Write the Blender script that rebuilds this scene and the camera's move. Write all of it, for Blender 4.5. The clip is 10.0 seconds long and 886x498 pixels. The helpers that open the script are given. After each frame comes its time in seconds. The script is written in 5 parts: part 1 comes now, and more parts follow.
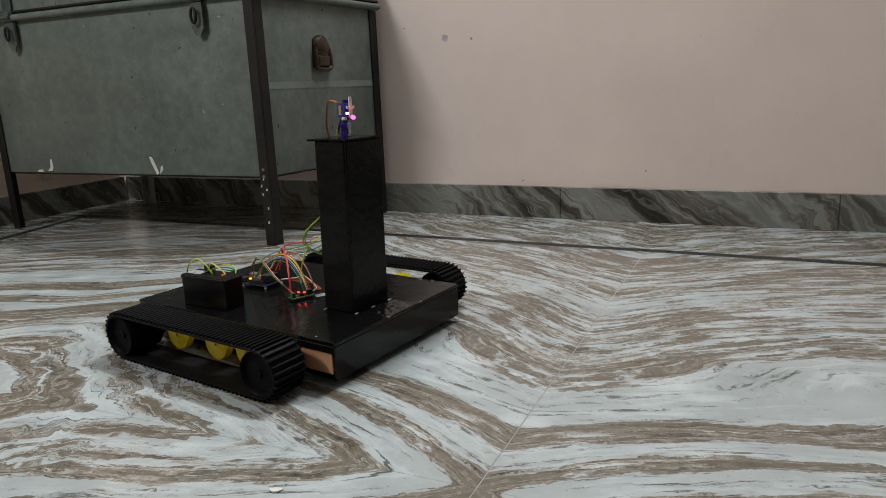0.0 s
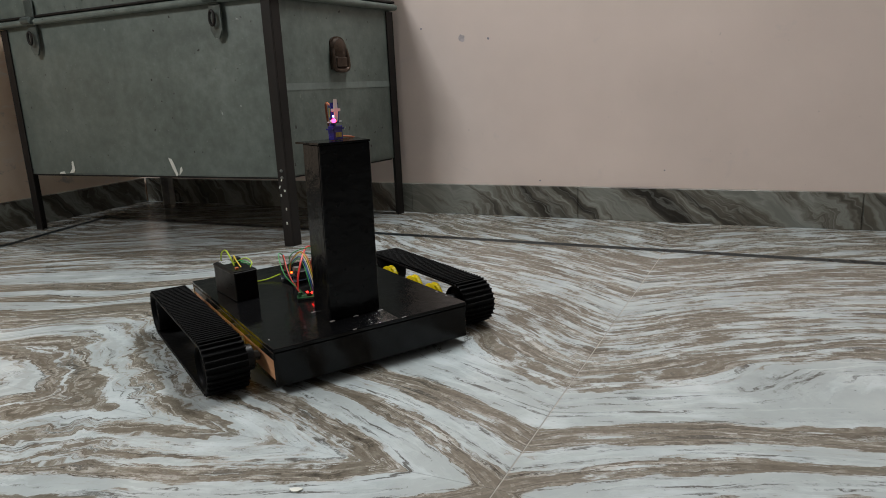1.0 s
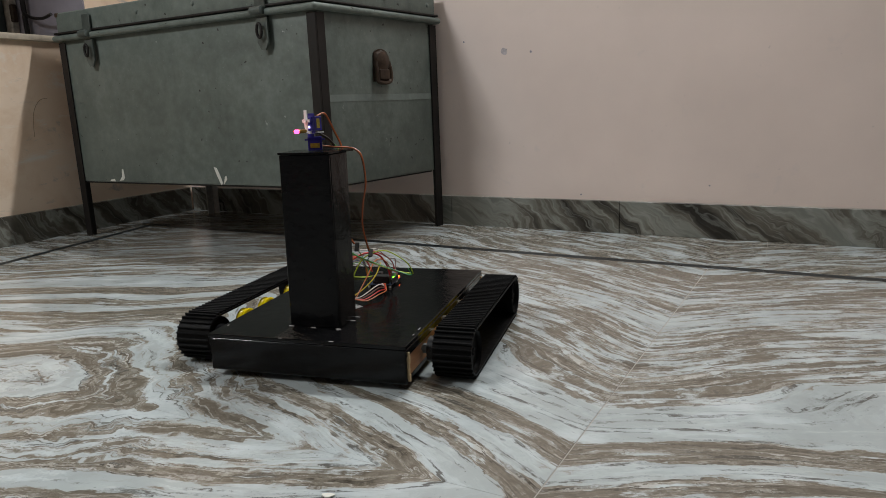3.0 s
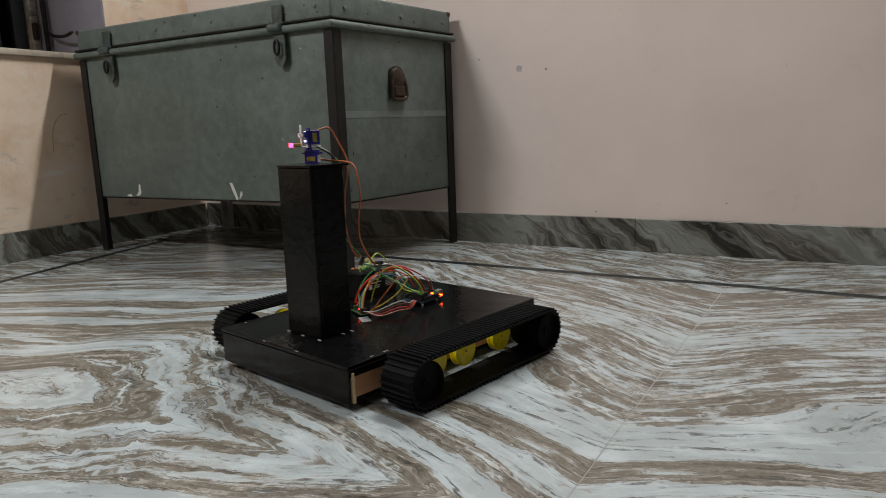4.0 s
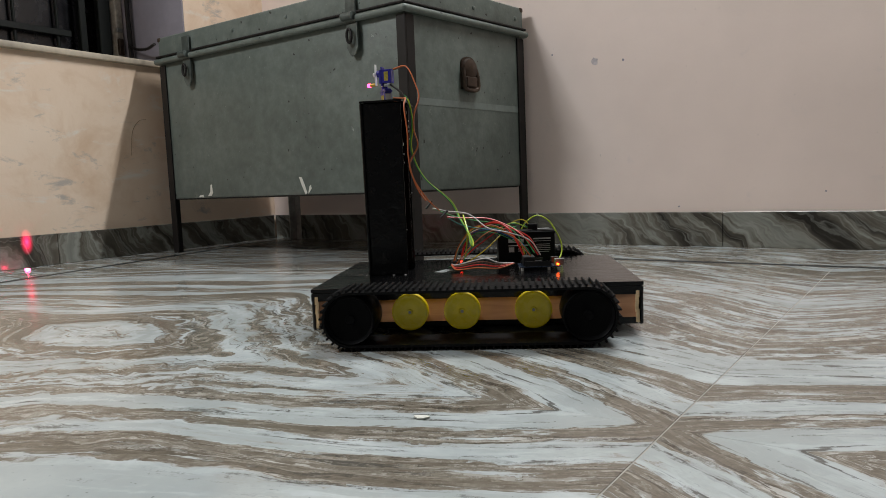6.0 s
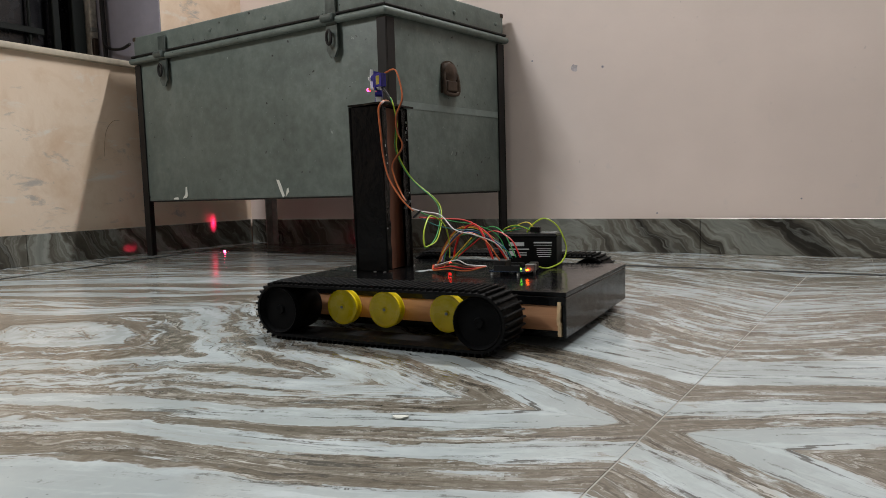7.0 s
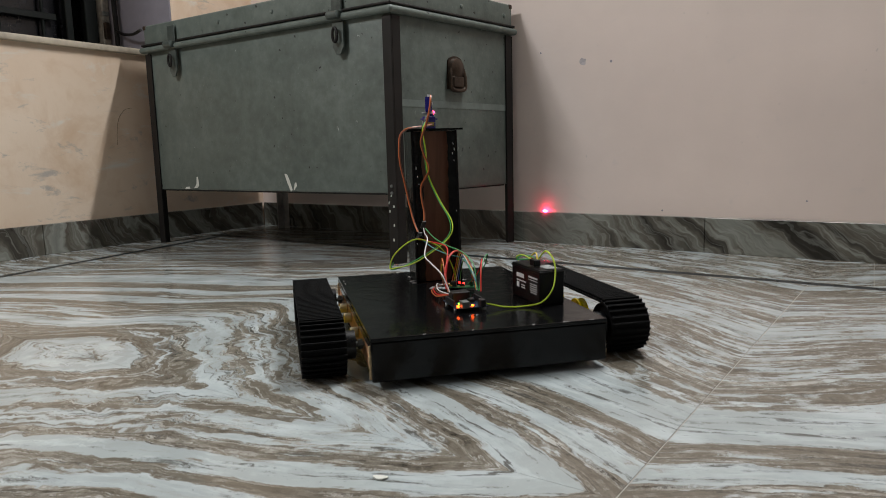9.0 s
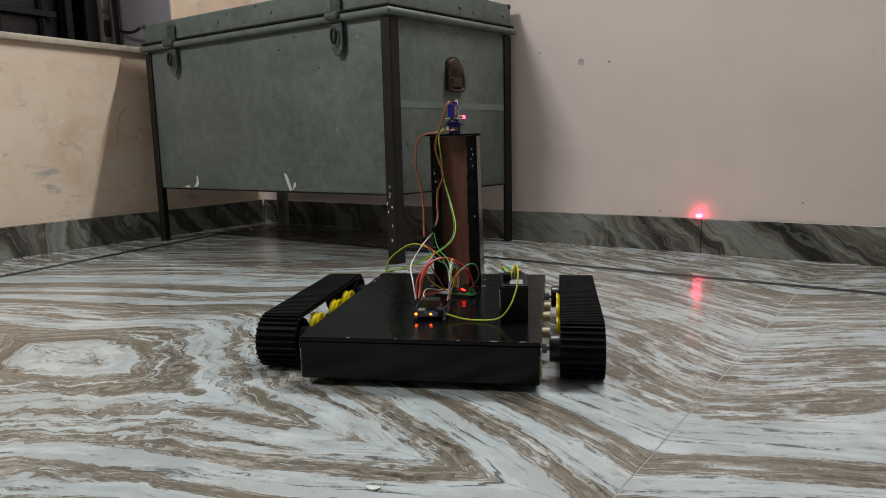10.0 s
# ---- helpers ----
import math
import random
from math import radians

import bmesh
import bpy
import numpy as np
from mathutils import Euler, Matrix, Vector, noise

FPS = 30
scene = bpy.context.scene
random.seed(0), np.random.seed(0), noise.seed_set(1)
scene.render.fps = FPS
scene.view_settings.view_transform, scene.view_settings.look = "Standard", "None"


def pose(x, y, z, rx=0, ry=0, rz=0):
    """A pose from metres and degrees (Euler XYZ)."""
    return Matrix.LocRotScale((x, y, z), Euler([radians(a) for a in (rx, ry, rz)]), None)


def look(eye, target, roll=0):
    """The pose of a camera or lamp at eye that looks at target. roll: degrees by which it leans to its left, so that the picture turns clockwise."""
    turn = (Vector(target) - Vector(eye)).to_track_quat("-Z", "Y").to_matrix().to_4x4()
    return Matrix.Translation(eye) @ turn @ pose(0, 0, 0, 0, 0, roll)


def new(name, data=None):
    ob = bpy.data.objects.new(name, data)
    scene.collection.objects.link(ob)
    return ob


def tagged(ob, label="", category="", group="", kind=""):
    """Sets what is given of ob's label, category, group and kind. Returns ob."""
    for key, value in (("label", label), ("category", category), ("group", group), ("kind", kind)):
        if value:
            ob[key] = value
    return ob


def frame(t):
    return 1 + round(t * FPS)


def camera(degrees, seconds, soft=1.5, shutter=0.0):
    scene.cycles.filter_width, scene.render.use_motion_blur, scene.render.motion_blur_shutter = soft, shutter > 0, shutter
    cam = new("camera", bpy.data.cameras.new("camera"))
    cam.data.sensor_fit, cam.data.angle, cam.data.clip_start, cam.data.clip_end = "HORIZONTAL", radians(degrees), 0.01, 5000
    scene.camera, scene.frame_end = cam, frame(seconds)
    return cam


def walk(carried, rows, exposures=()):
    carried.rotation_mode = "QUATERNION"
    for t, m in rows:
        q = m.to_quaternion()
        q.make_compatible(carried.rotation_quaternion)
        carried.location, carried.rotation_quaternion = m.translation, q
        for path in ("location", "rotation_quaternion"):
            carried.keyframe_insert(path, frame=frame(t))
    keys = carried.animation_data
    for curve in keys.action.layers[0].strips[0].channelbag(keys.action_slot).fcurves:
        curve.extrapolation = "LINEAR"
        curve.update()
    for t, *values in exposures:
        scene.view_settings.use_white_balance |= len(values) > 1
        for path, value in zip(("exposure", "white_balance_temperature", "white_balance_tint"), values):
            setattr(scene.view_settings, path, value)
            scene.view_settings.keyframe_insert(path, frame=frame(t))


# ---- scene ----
cam = camera(66.0, 10.0, soft=0.8, shutter=0.4)
EXPOSURES = [(0.0, 0.10), (2.5, 0.03), (4.5, 0.0), (5.2, 0.08), (6.3, 0.20), (7.5, 0.22), (8.5, 0.15), (9.5, 0.06), (10.0, 0.05)]
PATH = [
    (0, (-0.023, 0.025, 0.44), (-0.751, 1.83, -0.023), -2.3),
    (0.5, (-0.026, 0.026, 0.44), (-0.767, 1.823, -0.029), -2.6),
    (1, (-0.027, 0.025, 0.44), (-0.798, 1.812, -0.02), -2.7),
    (1.5, (-0.028, 0.024, 0.44), (-0.844, 1.793, -0.013), -3.1),
    (2, (-0.029, 0.024, 0.438), (-0.872, 1.785, 0.005), -2.4),
    (2.5, (-0.028, 0.025, 0.435), (-0.89, 1.782, 0.02), -2.5),
    (3.8, (-0.029, 0.035, 0.422), (-0.931, 1.774, 0.018), -2.0),
    (4, (-0.038, 0.031, 0.421), (-0.949, 1.776, 0.064), -2.1),
    (4.5, (-0.058, 0.038, 0.39), (-1.045, 1.744, 0.048), -2.9),
    (5, (-0.076, 0.047, 0.349), (-1.119, 1.721, 0.019), -4.0),
    (5.2, (-0.084, 0.05, 0.324), (-1.16, 1.705, 0.002), -3.6),
    (6.3, (-0.106, 0.074, 0.212), (-1.166, 1.762, 0.047), -1.8),
    (6.5, (-0.11, 0.077, 0.211), (-1.139, 1.783, 0.043), -1.6),
    (7, (-0.11, 0.077, 0.213), (-1.128, 1.79, 0.041), -1.7),
    (7.5, (-0.11, 0.077, 0.214), (-1.134, 1.787, 0.041), -1.8),
    (8, (-0.11, 0.078, 0.218), (-1.13, 1.791, 0.055), -1.7),
    (8.5, (-0.094, 0.086, 0.259), (-1.132, 1.78, 0.031), -1.0),
    (9, (-0.068, 0.086, 0.323), (-1.125, 1.76, 0.038), -1.4),
    (9.3, (-0.059, 0.082, 0.342), (-1.12, 1.759, 0.094), -1.9),
    (9.5, (-0.055, 0.08, 0.351), (-1.116, 1.759, 0.113), -2.0),
    (9.7, (-0.055, 0.081, 0.350), (-1.115, 1.756, 0.070), -1.7),
    (9.8, (-0.054, 0.082, 0.350), (-1.114, 1.754, 0.044), -1.5),
    (9.9, (-0.054, 0.082, 0.350), (-1.114, 1.753, 0.036), -1.4),
    (10, (-0.054, 0.083, 0.349), (-1.113, 1.752, 0.041), -1.3),
]
walk(cam, [(t, look(eye, target, roll)) for t, eye, target, roll in PATH], exposures=EXPOSURES)


# ---- light, world and exposure ----
world = bpy.data.worlds.new("night")
scene.world = world
world.use_nodes = True
world.node_tree.nodes["Background"].inputs["Color"].default_value = (0.012, 0.014, 0.02, 1)
world.node_tree.nodes["Background"].inputs["Strength"].default_value = 0.3


def area_lamp(name, eye, target, sx, sy, watts, colour):
    data = bpy.data.lights.new(name, "AREA")
    data.shape, data.size, data.size_y, data.energy, data.color = "RECTANGLE", sx, sy, watts, colour
    ob = new(name, data)
    ob.matrix_world = look(eye, target)
    return ob


# tubes on the north and west walls
area_lamp("tube_light_north", (-0.50, 2.165, 2.50), (-0.75, -1.3, 1.0), 1.2, 0.04, 72, (0.95, 0.97, 0.98))
area_lamp("tube_light_west", (-2.41, -0.55, 2.50), (-0.6, 0.9, 0.3), 1.2, 0.04, 77, (0.93, 0.97, 1.0))


# ---- materials ----
def node_material(name):
    m = bpy.data.materials.new(name)
    m.use_nodes = True
    t = m.node_tree
    return m, t, t.nodes["Principled BSDF"]


def math_node(t, op, a, b=None, clamp=False):
    n = t.nodes.new("ShaderNodeMath")
    n.operation, n.use_clamp = op, clamp
    for i, v in enumerate((a, b)):
        if v is None:
            continue
        if isinstance(v, (int, float)):
            n.inputs[i].default_value = v
        else:
            t.links.new(v, n.inputs[i])
    return n.outputs[0]


def noise_node(t, vec, scale, detail=4.0, rough=0.55, distortion=0.0):
    n = t.nodes.new("ShaderNodeTexNoise")
    n.inputs["Scale"].default_value = scale
    n.inputs["Detail"].default_value = detail
    n.inputs["Roughness"].default_value = rough
    n.inputs["Distortion"].default_value = distortion
    if vec is not None:
        t.links.new(vec, n.inputs["Vector"])
    return n.outputs["Fac"]


def ramp_node(t, fac, stops, interpolation="LINEAR"):
    n = t.nodes.new("ShaderNodeValToRGB")
    r = n.color_ramp
    r.interpolation = interpolation
    while len(r.elements) < len(stops):
        r.elements.new(0.5)
    for e, (p, c) in zip(r.elements, stops):
        e.position = p
        e.color = (c, c, c, 1) if isinstance(c, (int, float)) else (*c, 1)
    t.links.new(fac, n.inputs["Fac"])
    return n.outputs["Color"]


def mix_node(t, fac, a, b, blend="MIX"):
    n = t.nodes.new("ShaderNodeMix")
    n.data_type, n.blend_type = "RGBA", blend
    for sock, v in ((n.inputs[0], fac), (n.inputs[6], a), (n.inputs[7], b)):
        if isinstance(v, (int, float)):
            sock.default_value = v
        elif isinstance(v, tuple):
            sock.default_value = (*v, 1)
        else:
            t.links.new(v, sock)
    return n.outputs[2]


def bump_node(t, bsdf, height, strength, distance=0.002):
    n = t.nodes.new("ShaderNodeBump")
    n.inputs["Strength"].default_value = strength
    n.inputs["Distance"].default_value = distance
    t.links.new(height, n.inputs["Height"])
    t.links.new(n.outputs["Normal"], bsdf.inputs["Normal"])


def object_vector(t):
    return t.nodes.new("ShaderNodeTexCoord").outputs["Object"]


def world_vector(t):
    return t.nodes.new("ShaderNodeNewGeometry").outputs["Position"]


def combine(t, x, y, z):
    n = t.nodes.new("ShaderNodeCombineXYZ")
    for i, v in enumerate((x, y, z)):
        if isinstance(v, (int, float)):
            n.inputs[i].default_value = v
        else:
            t.links.new(v, n.inputs[i])
    return n.outputs[0]


def plain(name, colour, rough=0.5, metal=0.0, vary=0.15, scale=40.0, bump=0.0, gloss=0.5):
    """A surface of one colour with two scales of unevenness."""
    m, t, b = node_material(name)
    v = object_vector(t)
    big, fine = noise_node(t, v, scale * 0.12, 3), noise_node(t, v, scale, 5)
    both = math_node(t, "ADD", math_node(t, "MULTIPLY", big, 0.6), math_node(t, "MULTIPLY", fine, 0.4))
    dark = tuple(c * (1 - vary) for c in colour)
    light = tuple(min(1, c * (1 + vary)) for c in colour)
    t.links.new(ramp_node(t, both, [(0.35, dark), (0.65, light)]), b.inputs["Base Color"])
    r = ramp_node(t, fine, [(0.3, max(0.0, rough - 0.08)), (0.7, min(1.0, rough + 0.08))])
    t.links.new(r, b.inputs["Roughness"])
    b.inputs["Metallic"].default_value = metal
    b.inputs["Specular IOR Level"].default_value = gloss
    if bump:
        bump_node(t, b, fine, bump, 0.001)
    return m


def glowing(name, colour, strength):
    m, t, b = node_material(name)
    b.inputs["Base Color"].default_value = (*[c * 0.5 for c in colour], 1)
    b.inputs["Emission Color"].default_value = (*colour, 1)
    b.inputs["Emission Strength"].default_value = strength
    return m


JOIN_X, JOIN_Y = -0.254, 0.668


def marble_floor_material(name):
    """Book-matched banded marble: each slab mirrors its neighbour across the joints."""
    m, t, b = node_material(name)
    sep = t.nodes.new("ShaderNodeSeparateXYZ")
    t.links.new(world_vector(t), sep.inputs[0])
    x, y = sep.outputs[0], sep.outputs[1]
    xs = math_node(t, "ADD", x, math_node(t, "MULTIPLY", math_node(t, "SUBTRACT", y, JOIN_Y), -0.064))
    ys = math_node(t, "ADD", y, math_node(t, "MULTIPLY", math_node(t, "SUBTRACT", x, JOIN_X), 0.03))
    u = math_node(t, "ABSOLUTE", math_node(t, "SUBTRACT", xs, JOIN_X))
    v = math_node(t, "ABSOLUTE", math_node(t, "SUBTRACT", ys, JOIN_Y))
    flat = combine(t, u, v, 0.0)
    # the bands climb away from the joint, crest near a metre off and fall again beyond it
    def climb_at(p):
        return ramp_node(t, math_node(t, "MULTIPLY", p, 0.5), [
            (0.0, 0.0), (0.05, 0.065), (0.10, 0.128), (0.15, 0.178), (0.20, 0.226), (0.25, 0.258), (0.30, 0.300), (0.335, 0.335), (0.37, 0.386), (0.395, 0.412), (0.445, 0.488),
            (0.475, 0.505), (0.50, 0.492), (0.53, 0.460), (0.565, 0.405), (0.61, 0.370), (0.695, 0.320), (0.80, 0.220), (0.95, 0.06)])

    bend = math_node(t, "SUBTRACT", noise_node(t, flat, 3.0, 2.0, 0.5), 0.5)
    curl = math_node(t, "SUBTRACT", noise_node(t, flat, 11.0, 4.0, 0.6, 0.9), 0.5)
    zone = ramp_node(t, math_node(t, "MULTIPLY", u, 0.5), [(0.12, 0.06), (0.24, 0.25), (0.32, 1.0), (0.42, 0.9), (0.50, 0.55), (0.60, 0.12)])
    near = ramp_node(t, v, [(0.18, 1.0), (0.36, 0.25)])
    zone = math_node(t, "MULTIPLY", zone, near)
    # the broad pale band beside the joint climbs less than its neighbours
    ease = ramp_node(t, v, [(0.0, 0.80), (0.14, 0.72), (0.25, 0.52), (0.34, 0.56), (0.46, 0.90), (0.70, 0.88), (1.0, 0.78)])
    keep = ramp_node(t, u, [(0.42, 1.0), (0.72, 0.0)])
    ease = math_node(t, "ADD", 0.80, math_node(t, "MULTIPLY", keep, math_node(t, "SUBTRACT", ease, 0.80)))
    rise = math_node(t, "MULTIPLY", math_node(t, "MULTIPLY", climb_at(u), ease), 1.25)
    s = math_node(t, "SUBTRACT", v, rise)
    s = math_node(t, "ADD", s, math_node(t, "MULTIPLY", bend, 0.055))
    s = math_node(t, "ADD", s, math_node(t, "MULTIPLY", math_node(t, "MULTIPLY", curl, zone), 0.13))
    along = math_node(t, "ADD", u, math_node(t, "MULTIPLY", v, 0.55))
    # frayed edges drawn out along the bands
    fray = math_node(t, "SUBTRACT", noise_node(t, combine(t, math_node(t, "MULTIPLY", along, 6.5), math_node(t, "MULTIPLY", s, 42.0), 2.0), 1.0, 6.0, 0.62, 0.2), 0.5)
    s = math_node(t, "ADD", s, math_node(t, "MULTIPLY", fray, 0.045))
    nick = math_node(t, "SUBTRACT", noise_node(t, combine(t, math_node(t, "MULTIPLY", along, 30.0), math_node(t, "MULTIPLY", s, 120.0), 31.0), 1.0, 5.0, 0.7, 0.4), 0.5)
    s = math_node(t, "ADD", s, math_node(t, "MULTIPLY", nick, 0.016))
    # broad bands by their place across the slab
    where = math_node(t, "MULTIPLY", math_node(t, "ADD", s, 0.55), 1.0 / 1.75)
    bands = [(-0.55, 0.34), (-0.453, 0.26), (-0.415, 0.26), (-0.405, 0.74), (-0.312, 0.70), (-0.290, 0.40), (-0.276, 0.20), (-0.234, 0.20), (-0.222, 0.62), (-0.190, 0.40),
             (-0.172, 0.64), (-0.155, 0.36), (-0.140, 0.66), (-0.124, 0.36), (-0.114, 0.72), (-0.076, 0.72), (-0.066, 0.10), (-0.022, 0.12), (-0.012, 0.72), (0.026, 0.68), (0.036, 0.24), (0.074, 0.26),
             (0.084, 0.82), (0.146, 0.78), (0.156, 0.08), (0.260, 0.08), (0.270, 0.54), (0.374, 0.58), (0.386, 0.32), (0.400, 0.56), (0.640, 0.46), (0.90, 0.54)]
    broad = ramp_node(t, where, [((p + 0.55) / 1.75, w) for p, w in bands])
    streak = noise_node(t, combine(t, math_node(t, "MULTIPLY", along, 4.6), math_node(t, "MULTIPLY", s, 27.0), 0.0), 1.0, 5.0, 0.68, 0.35)
    thin = noise_node(t, combine(t, math_node(t, "MULTIPLY", along, 5.0), math_node(t, "MULTIPLY", s, 120.0), 3.0), 1.0, 3.0, 0.6)
    grain = noise_node(t, combine(t, math_node(t, "MULTIPLY", along, 40.0), math_node(t, "MULTIPLY", s, 320.0), 7.0), 1.0, 3.0, 0.6)
    lens = noise_node(t, combine(t, math_node(t, "MULTIPLY", along, 7.0), math_node(t, "MULTIPLY", s, 58.0), 11.0), 1.0, 5.0, 0.68, 0.3)
    brown = math_node(t, "ADD", broad, math_node(t, "MULTIPLY", math_node(t, "SUBTRACT", streak, 0.5), 1.5))
    brown = math_node(t, "ADD", brown, math_node(t, "MULTIPLY", math_node(t, "SUBTRACT", lens, 0.5), 1.15))
    brown = math_node(t, "ADD", brown, math_node(t, "MULTIPLY", math_node(t, "SUBTRACT", thin, 0.5), 1.0))
    drift = noise_node(t, combine(t, math_node(t, "MULTIPLY", along, 2.6), math_node(t, "MULTIPLY", s, 10.0), 23.0), 1.0, 4.0, 0.6, 0.4)
    brown = math_node(t, "ADD", brown, math_node(t, "MULTIPLY", math_node(t, "SUBTRACT", drift, 0.5), 1.0))
    mask = ramp_node(t, brown, [(0.45, 0.0), (0.49, 0.60), (0.55, 1.0)])
    tone = math_node(t, "ADD", math_node(t, "MULTIPLY", thin, 0.60), math_node(t, "MULTIPLY", grain, 0.40))
    dark = ramp_node(t, tone, [(0.35, (0.040, 0.034, 0.026)), (0.44, (0.115, 0.101, 0.080)), (0.53, (0.196, 0.174, 0.141)), (0.59, (0.335, 0.318, 0.280)), (0.65, (0.50, 0.505, 0.48))])
    hair = noise_node(t, combine(t, math_node(t, "MULTIPLY", along, 4.0), math_node(t, "MULTIPLY", s, 190.0), 41.0), 1.0, 4.0, 0.65, 0.3)
    dark = mix_node(t, ramp_node(t, hair, [(0.56, 0.0), (0.62, 0.75)]), dark, (0.52, 0.52, 0.49))
    warm = noise_node(t, combine(t, math_node(t, "MULTIPLY", along, 3.0), math_node(t, "MULTIPLY", s, 18.0), 47.0), 1.0, 4.0, 0.6)
    dark = mix_node(t, ramp_node(t, warm, [(0.42, 0.0), (0.60, 0.7)]), dark, (0.138, 0.118, 0.090))
    dark = mix_node(t, ramp_node(t, warm, [(0.60, 0.0), (0.70, 0.55)]), dark, (0.130, 0.135, 0.110))
    cloud = noise_node(t, flat, 9.0, 5.0, 0.6)
    white = ramp_node(t, cloud, [(0.3, (0.35, 0.39, 0.40)), (0.55, (0.47, 0.515, 0.525)), (0.75, (0.57, 0.605, 0.61))])
    # soft taupe haze beside the bands
    haze = ramp_node(t, brown, [(0.34, 0.0), (0.47, 0.45)])
    colour = mix_node(t, mask, mix_node(t, haze, white, (0.34, 0.325, 0.29)), dark)
    # grey-green streaks and dark specks in the white
    grey = ramp_node(t, math_node(t, "SUBTRACT", streak, math_node(t, "MULTIPLY", mask, 0.5)), [(0.40, 0.0), (0.52, 0.55)])
    colour = mix_node(t, grey, colour, (0.30, 0.33, 0.32))
    vein = noise_node(t, combine(t, math_node(t, "MULTIPLY", along, 5.0), math_node(t, "MULTIPLY", s, 85.0), 19.0), 1.0, 6.0, 0.7, 0.15)
    colour = mix_node(t, ramp_node(t, vein, [(0.565, 0.0), (0.63, 0.85)]), colour, (0.062, 0.057, 0.048))
    speck = ramp_node(t, noise_node(t, flat, 150.0, 2.0, 0.5), [(0.70, 0.0), (0.76, 0.6)])
    colour = mix_node(t, speck, colour, (0.06, 0.065, 0.065))
    t.links.new(colour, b.inputs["Base Color"])
    smear = noise_node(t, flat, 5.0, 4.0)
    t.links.new(ramp_node(t, smear, [(0.3, 0.13), (0.7, 0.24)]), b.inputs["Roughness"])
    b.inputs["IOR"].default_value = 1.5
    bump_node(t, b, noise_node(t, flat, 3.0, 2.0), 0.08, 0.01)
    return m


def veined_marble(name, light, mid, dark, rough=0.2):
    """Dark marble in broad folded veins with pale threads, for the skirting."""
    m, t, b = node_material(name)
    sep = t.nodes.new("ShaderNodeSeparateXYZ")
    t.links.new(world_vector(t), sep.inputs[0])
    x, y, z = sep.outputs
    run = math_node(t, "ADD", x, math_node(t, "MULTIPLY", y, 0.93))
    flat = combine(t, run, z, math_node(t, "MULTIPLY", y, 0.2))
    # veins stand steep in places and lie slanting in others
    lean = ramp_node(t, noise_node(t, combine(t, run, 0.0, 4.0), 1.3, 1.0, 0.5), [(0.35, 0.10), (0.50, 0.55), (0.65, 1.0)])
    across = math_node(t, "ADD", math_node(t, "MULTIPLY", z, lean), math_node(t, "MULTIPLY", run, 0.62))
    warp = math_node(t, "SUBTRACT", noise_node(t, flat, 7.0, 3.0, 0.55, 0.5), 0.5)
    fray = math_node(t, "SUBTRACT", noise_node(t, flat, 26.0, 6.0, 0.72, 0.2), 0.5)
    s = math_node(t, "ADD", across, math_node(t, "MULTIPLY", warp, 0.11))
    s = math_node(t, "ADD", s, math_node(t, "MULTIPLY", fray, 0.018))
    big = noise_node(t, combine(t, math_node(t, "MULTIPLY", s, 13.0), math_node(t, "MULTIPLY", run, 1.5), 0.0), 1.0, 3.0, 0.55)
    thin = noise_node(t, combine(t, math_node(t, "MULTIPLY", s, 46.0), math_node(t, "MULTIPLY", run, 6.0), 5.0), 1.0, 4.0, 0.65)
    both = math_node(t, "ADD", math_node(t, "MULTIPLY", big, 0.72), math_node(t, "MULTIPLY", thin, 0.28))
    base = ramp_node(t, both, [(0.38, dark), (0.45, tuple(0.6 * c for c in mid)), (0.50, mid), (0.56, light), (0.62, tuple(0.75 * c for c in light))])
    thread = ramp_node(t, noise_node(t, combine(t, math_node(t, "MULTIPLY", s, 30.0), math_node(t, "MULTIPLY", run, 4.0), 9.0), 1.0, 3.0, 0.5), [(0.47, 0.0), (0.50, 0.28), (0.53, 0.0)])
    base = mix_node(t, thread, base, (0.42, 0.43, 0.39))
    t.links.new(base, b.inputs["Base Color"])
    b.inputs["Roughness"].default_value = rough
    return m


def wall_paint(name, colour, stain, streaks):
    """Old distemper with broad clouding, faint stains and fine roughness."""
    m, t, b = node_material(name)
    v = world_vector(t)
    broad = noise_node(t, v, 1.6, 4.0, 0.6)
    fine = noise_node(t, v, 60.0, 4.0, 0.6)
    base = ramp_node(t, broad, [(0.3, tuple(c * 0.90 for c in colour)), (0.7, tuple(min(1, c * 1.06) for c in colour))])
    spot = ramp_node(t, noise_node(t, v, 9.0, 5.0, 0.65, 0.5), [(0.63, 0.0), (0.72, streaks)])
    base = mix_node(t, spot, base, stain)
    dots = ramp_node(t, noise_node(t, v, 75.0, 2.0, 0.4), [(0.755, 0.0), (0.79, 0.5 * min(1.0, streaks + 0.2))])
    base = mix_node(t, dots, base, tuple(c * 0.3 for c in stain))
    t.links.new(base, b.inputs["Base Color"])
    b.inputs["Roughness"].default_value = 0.62
    bump_node(t, b, math_node(t, "ADD", math_node(t, "MULTIPLY", broad, 2.0), math_node(t, "MULTIPLY", fine, 0.25)), 0.25, 0.006)
    return m


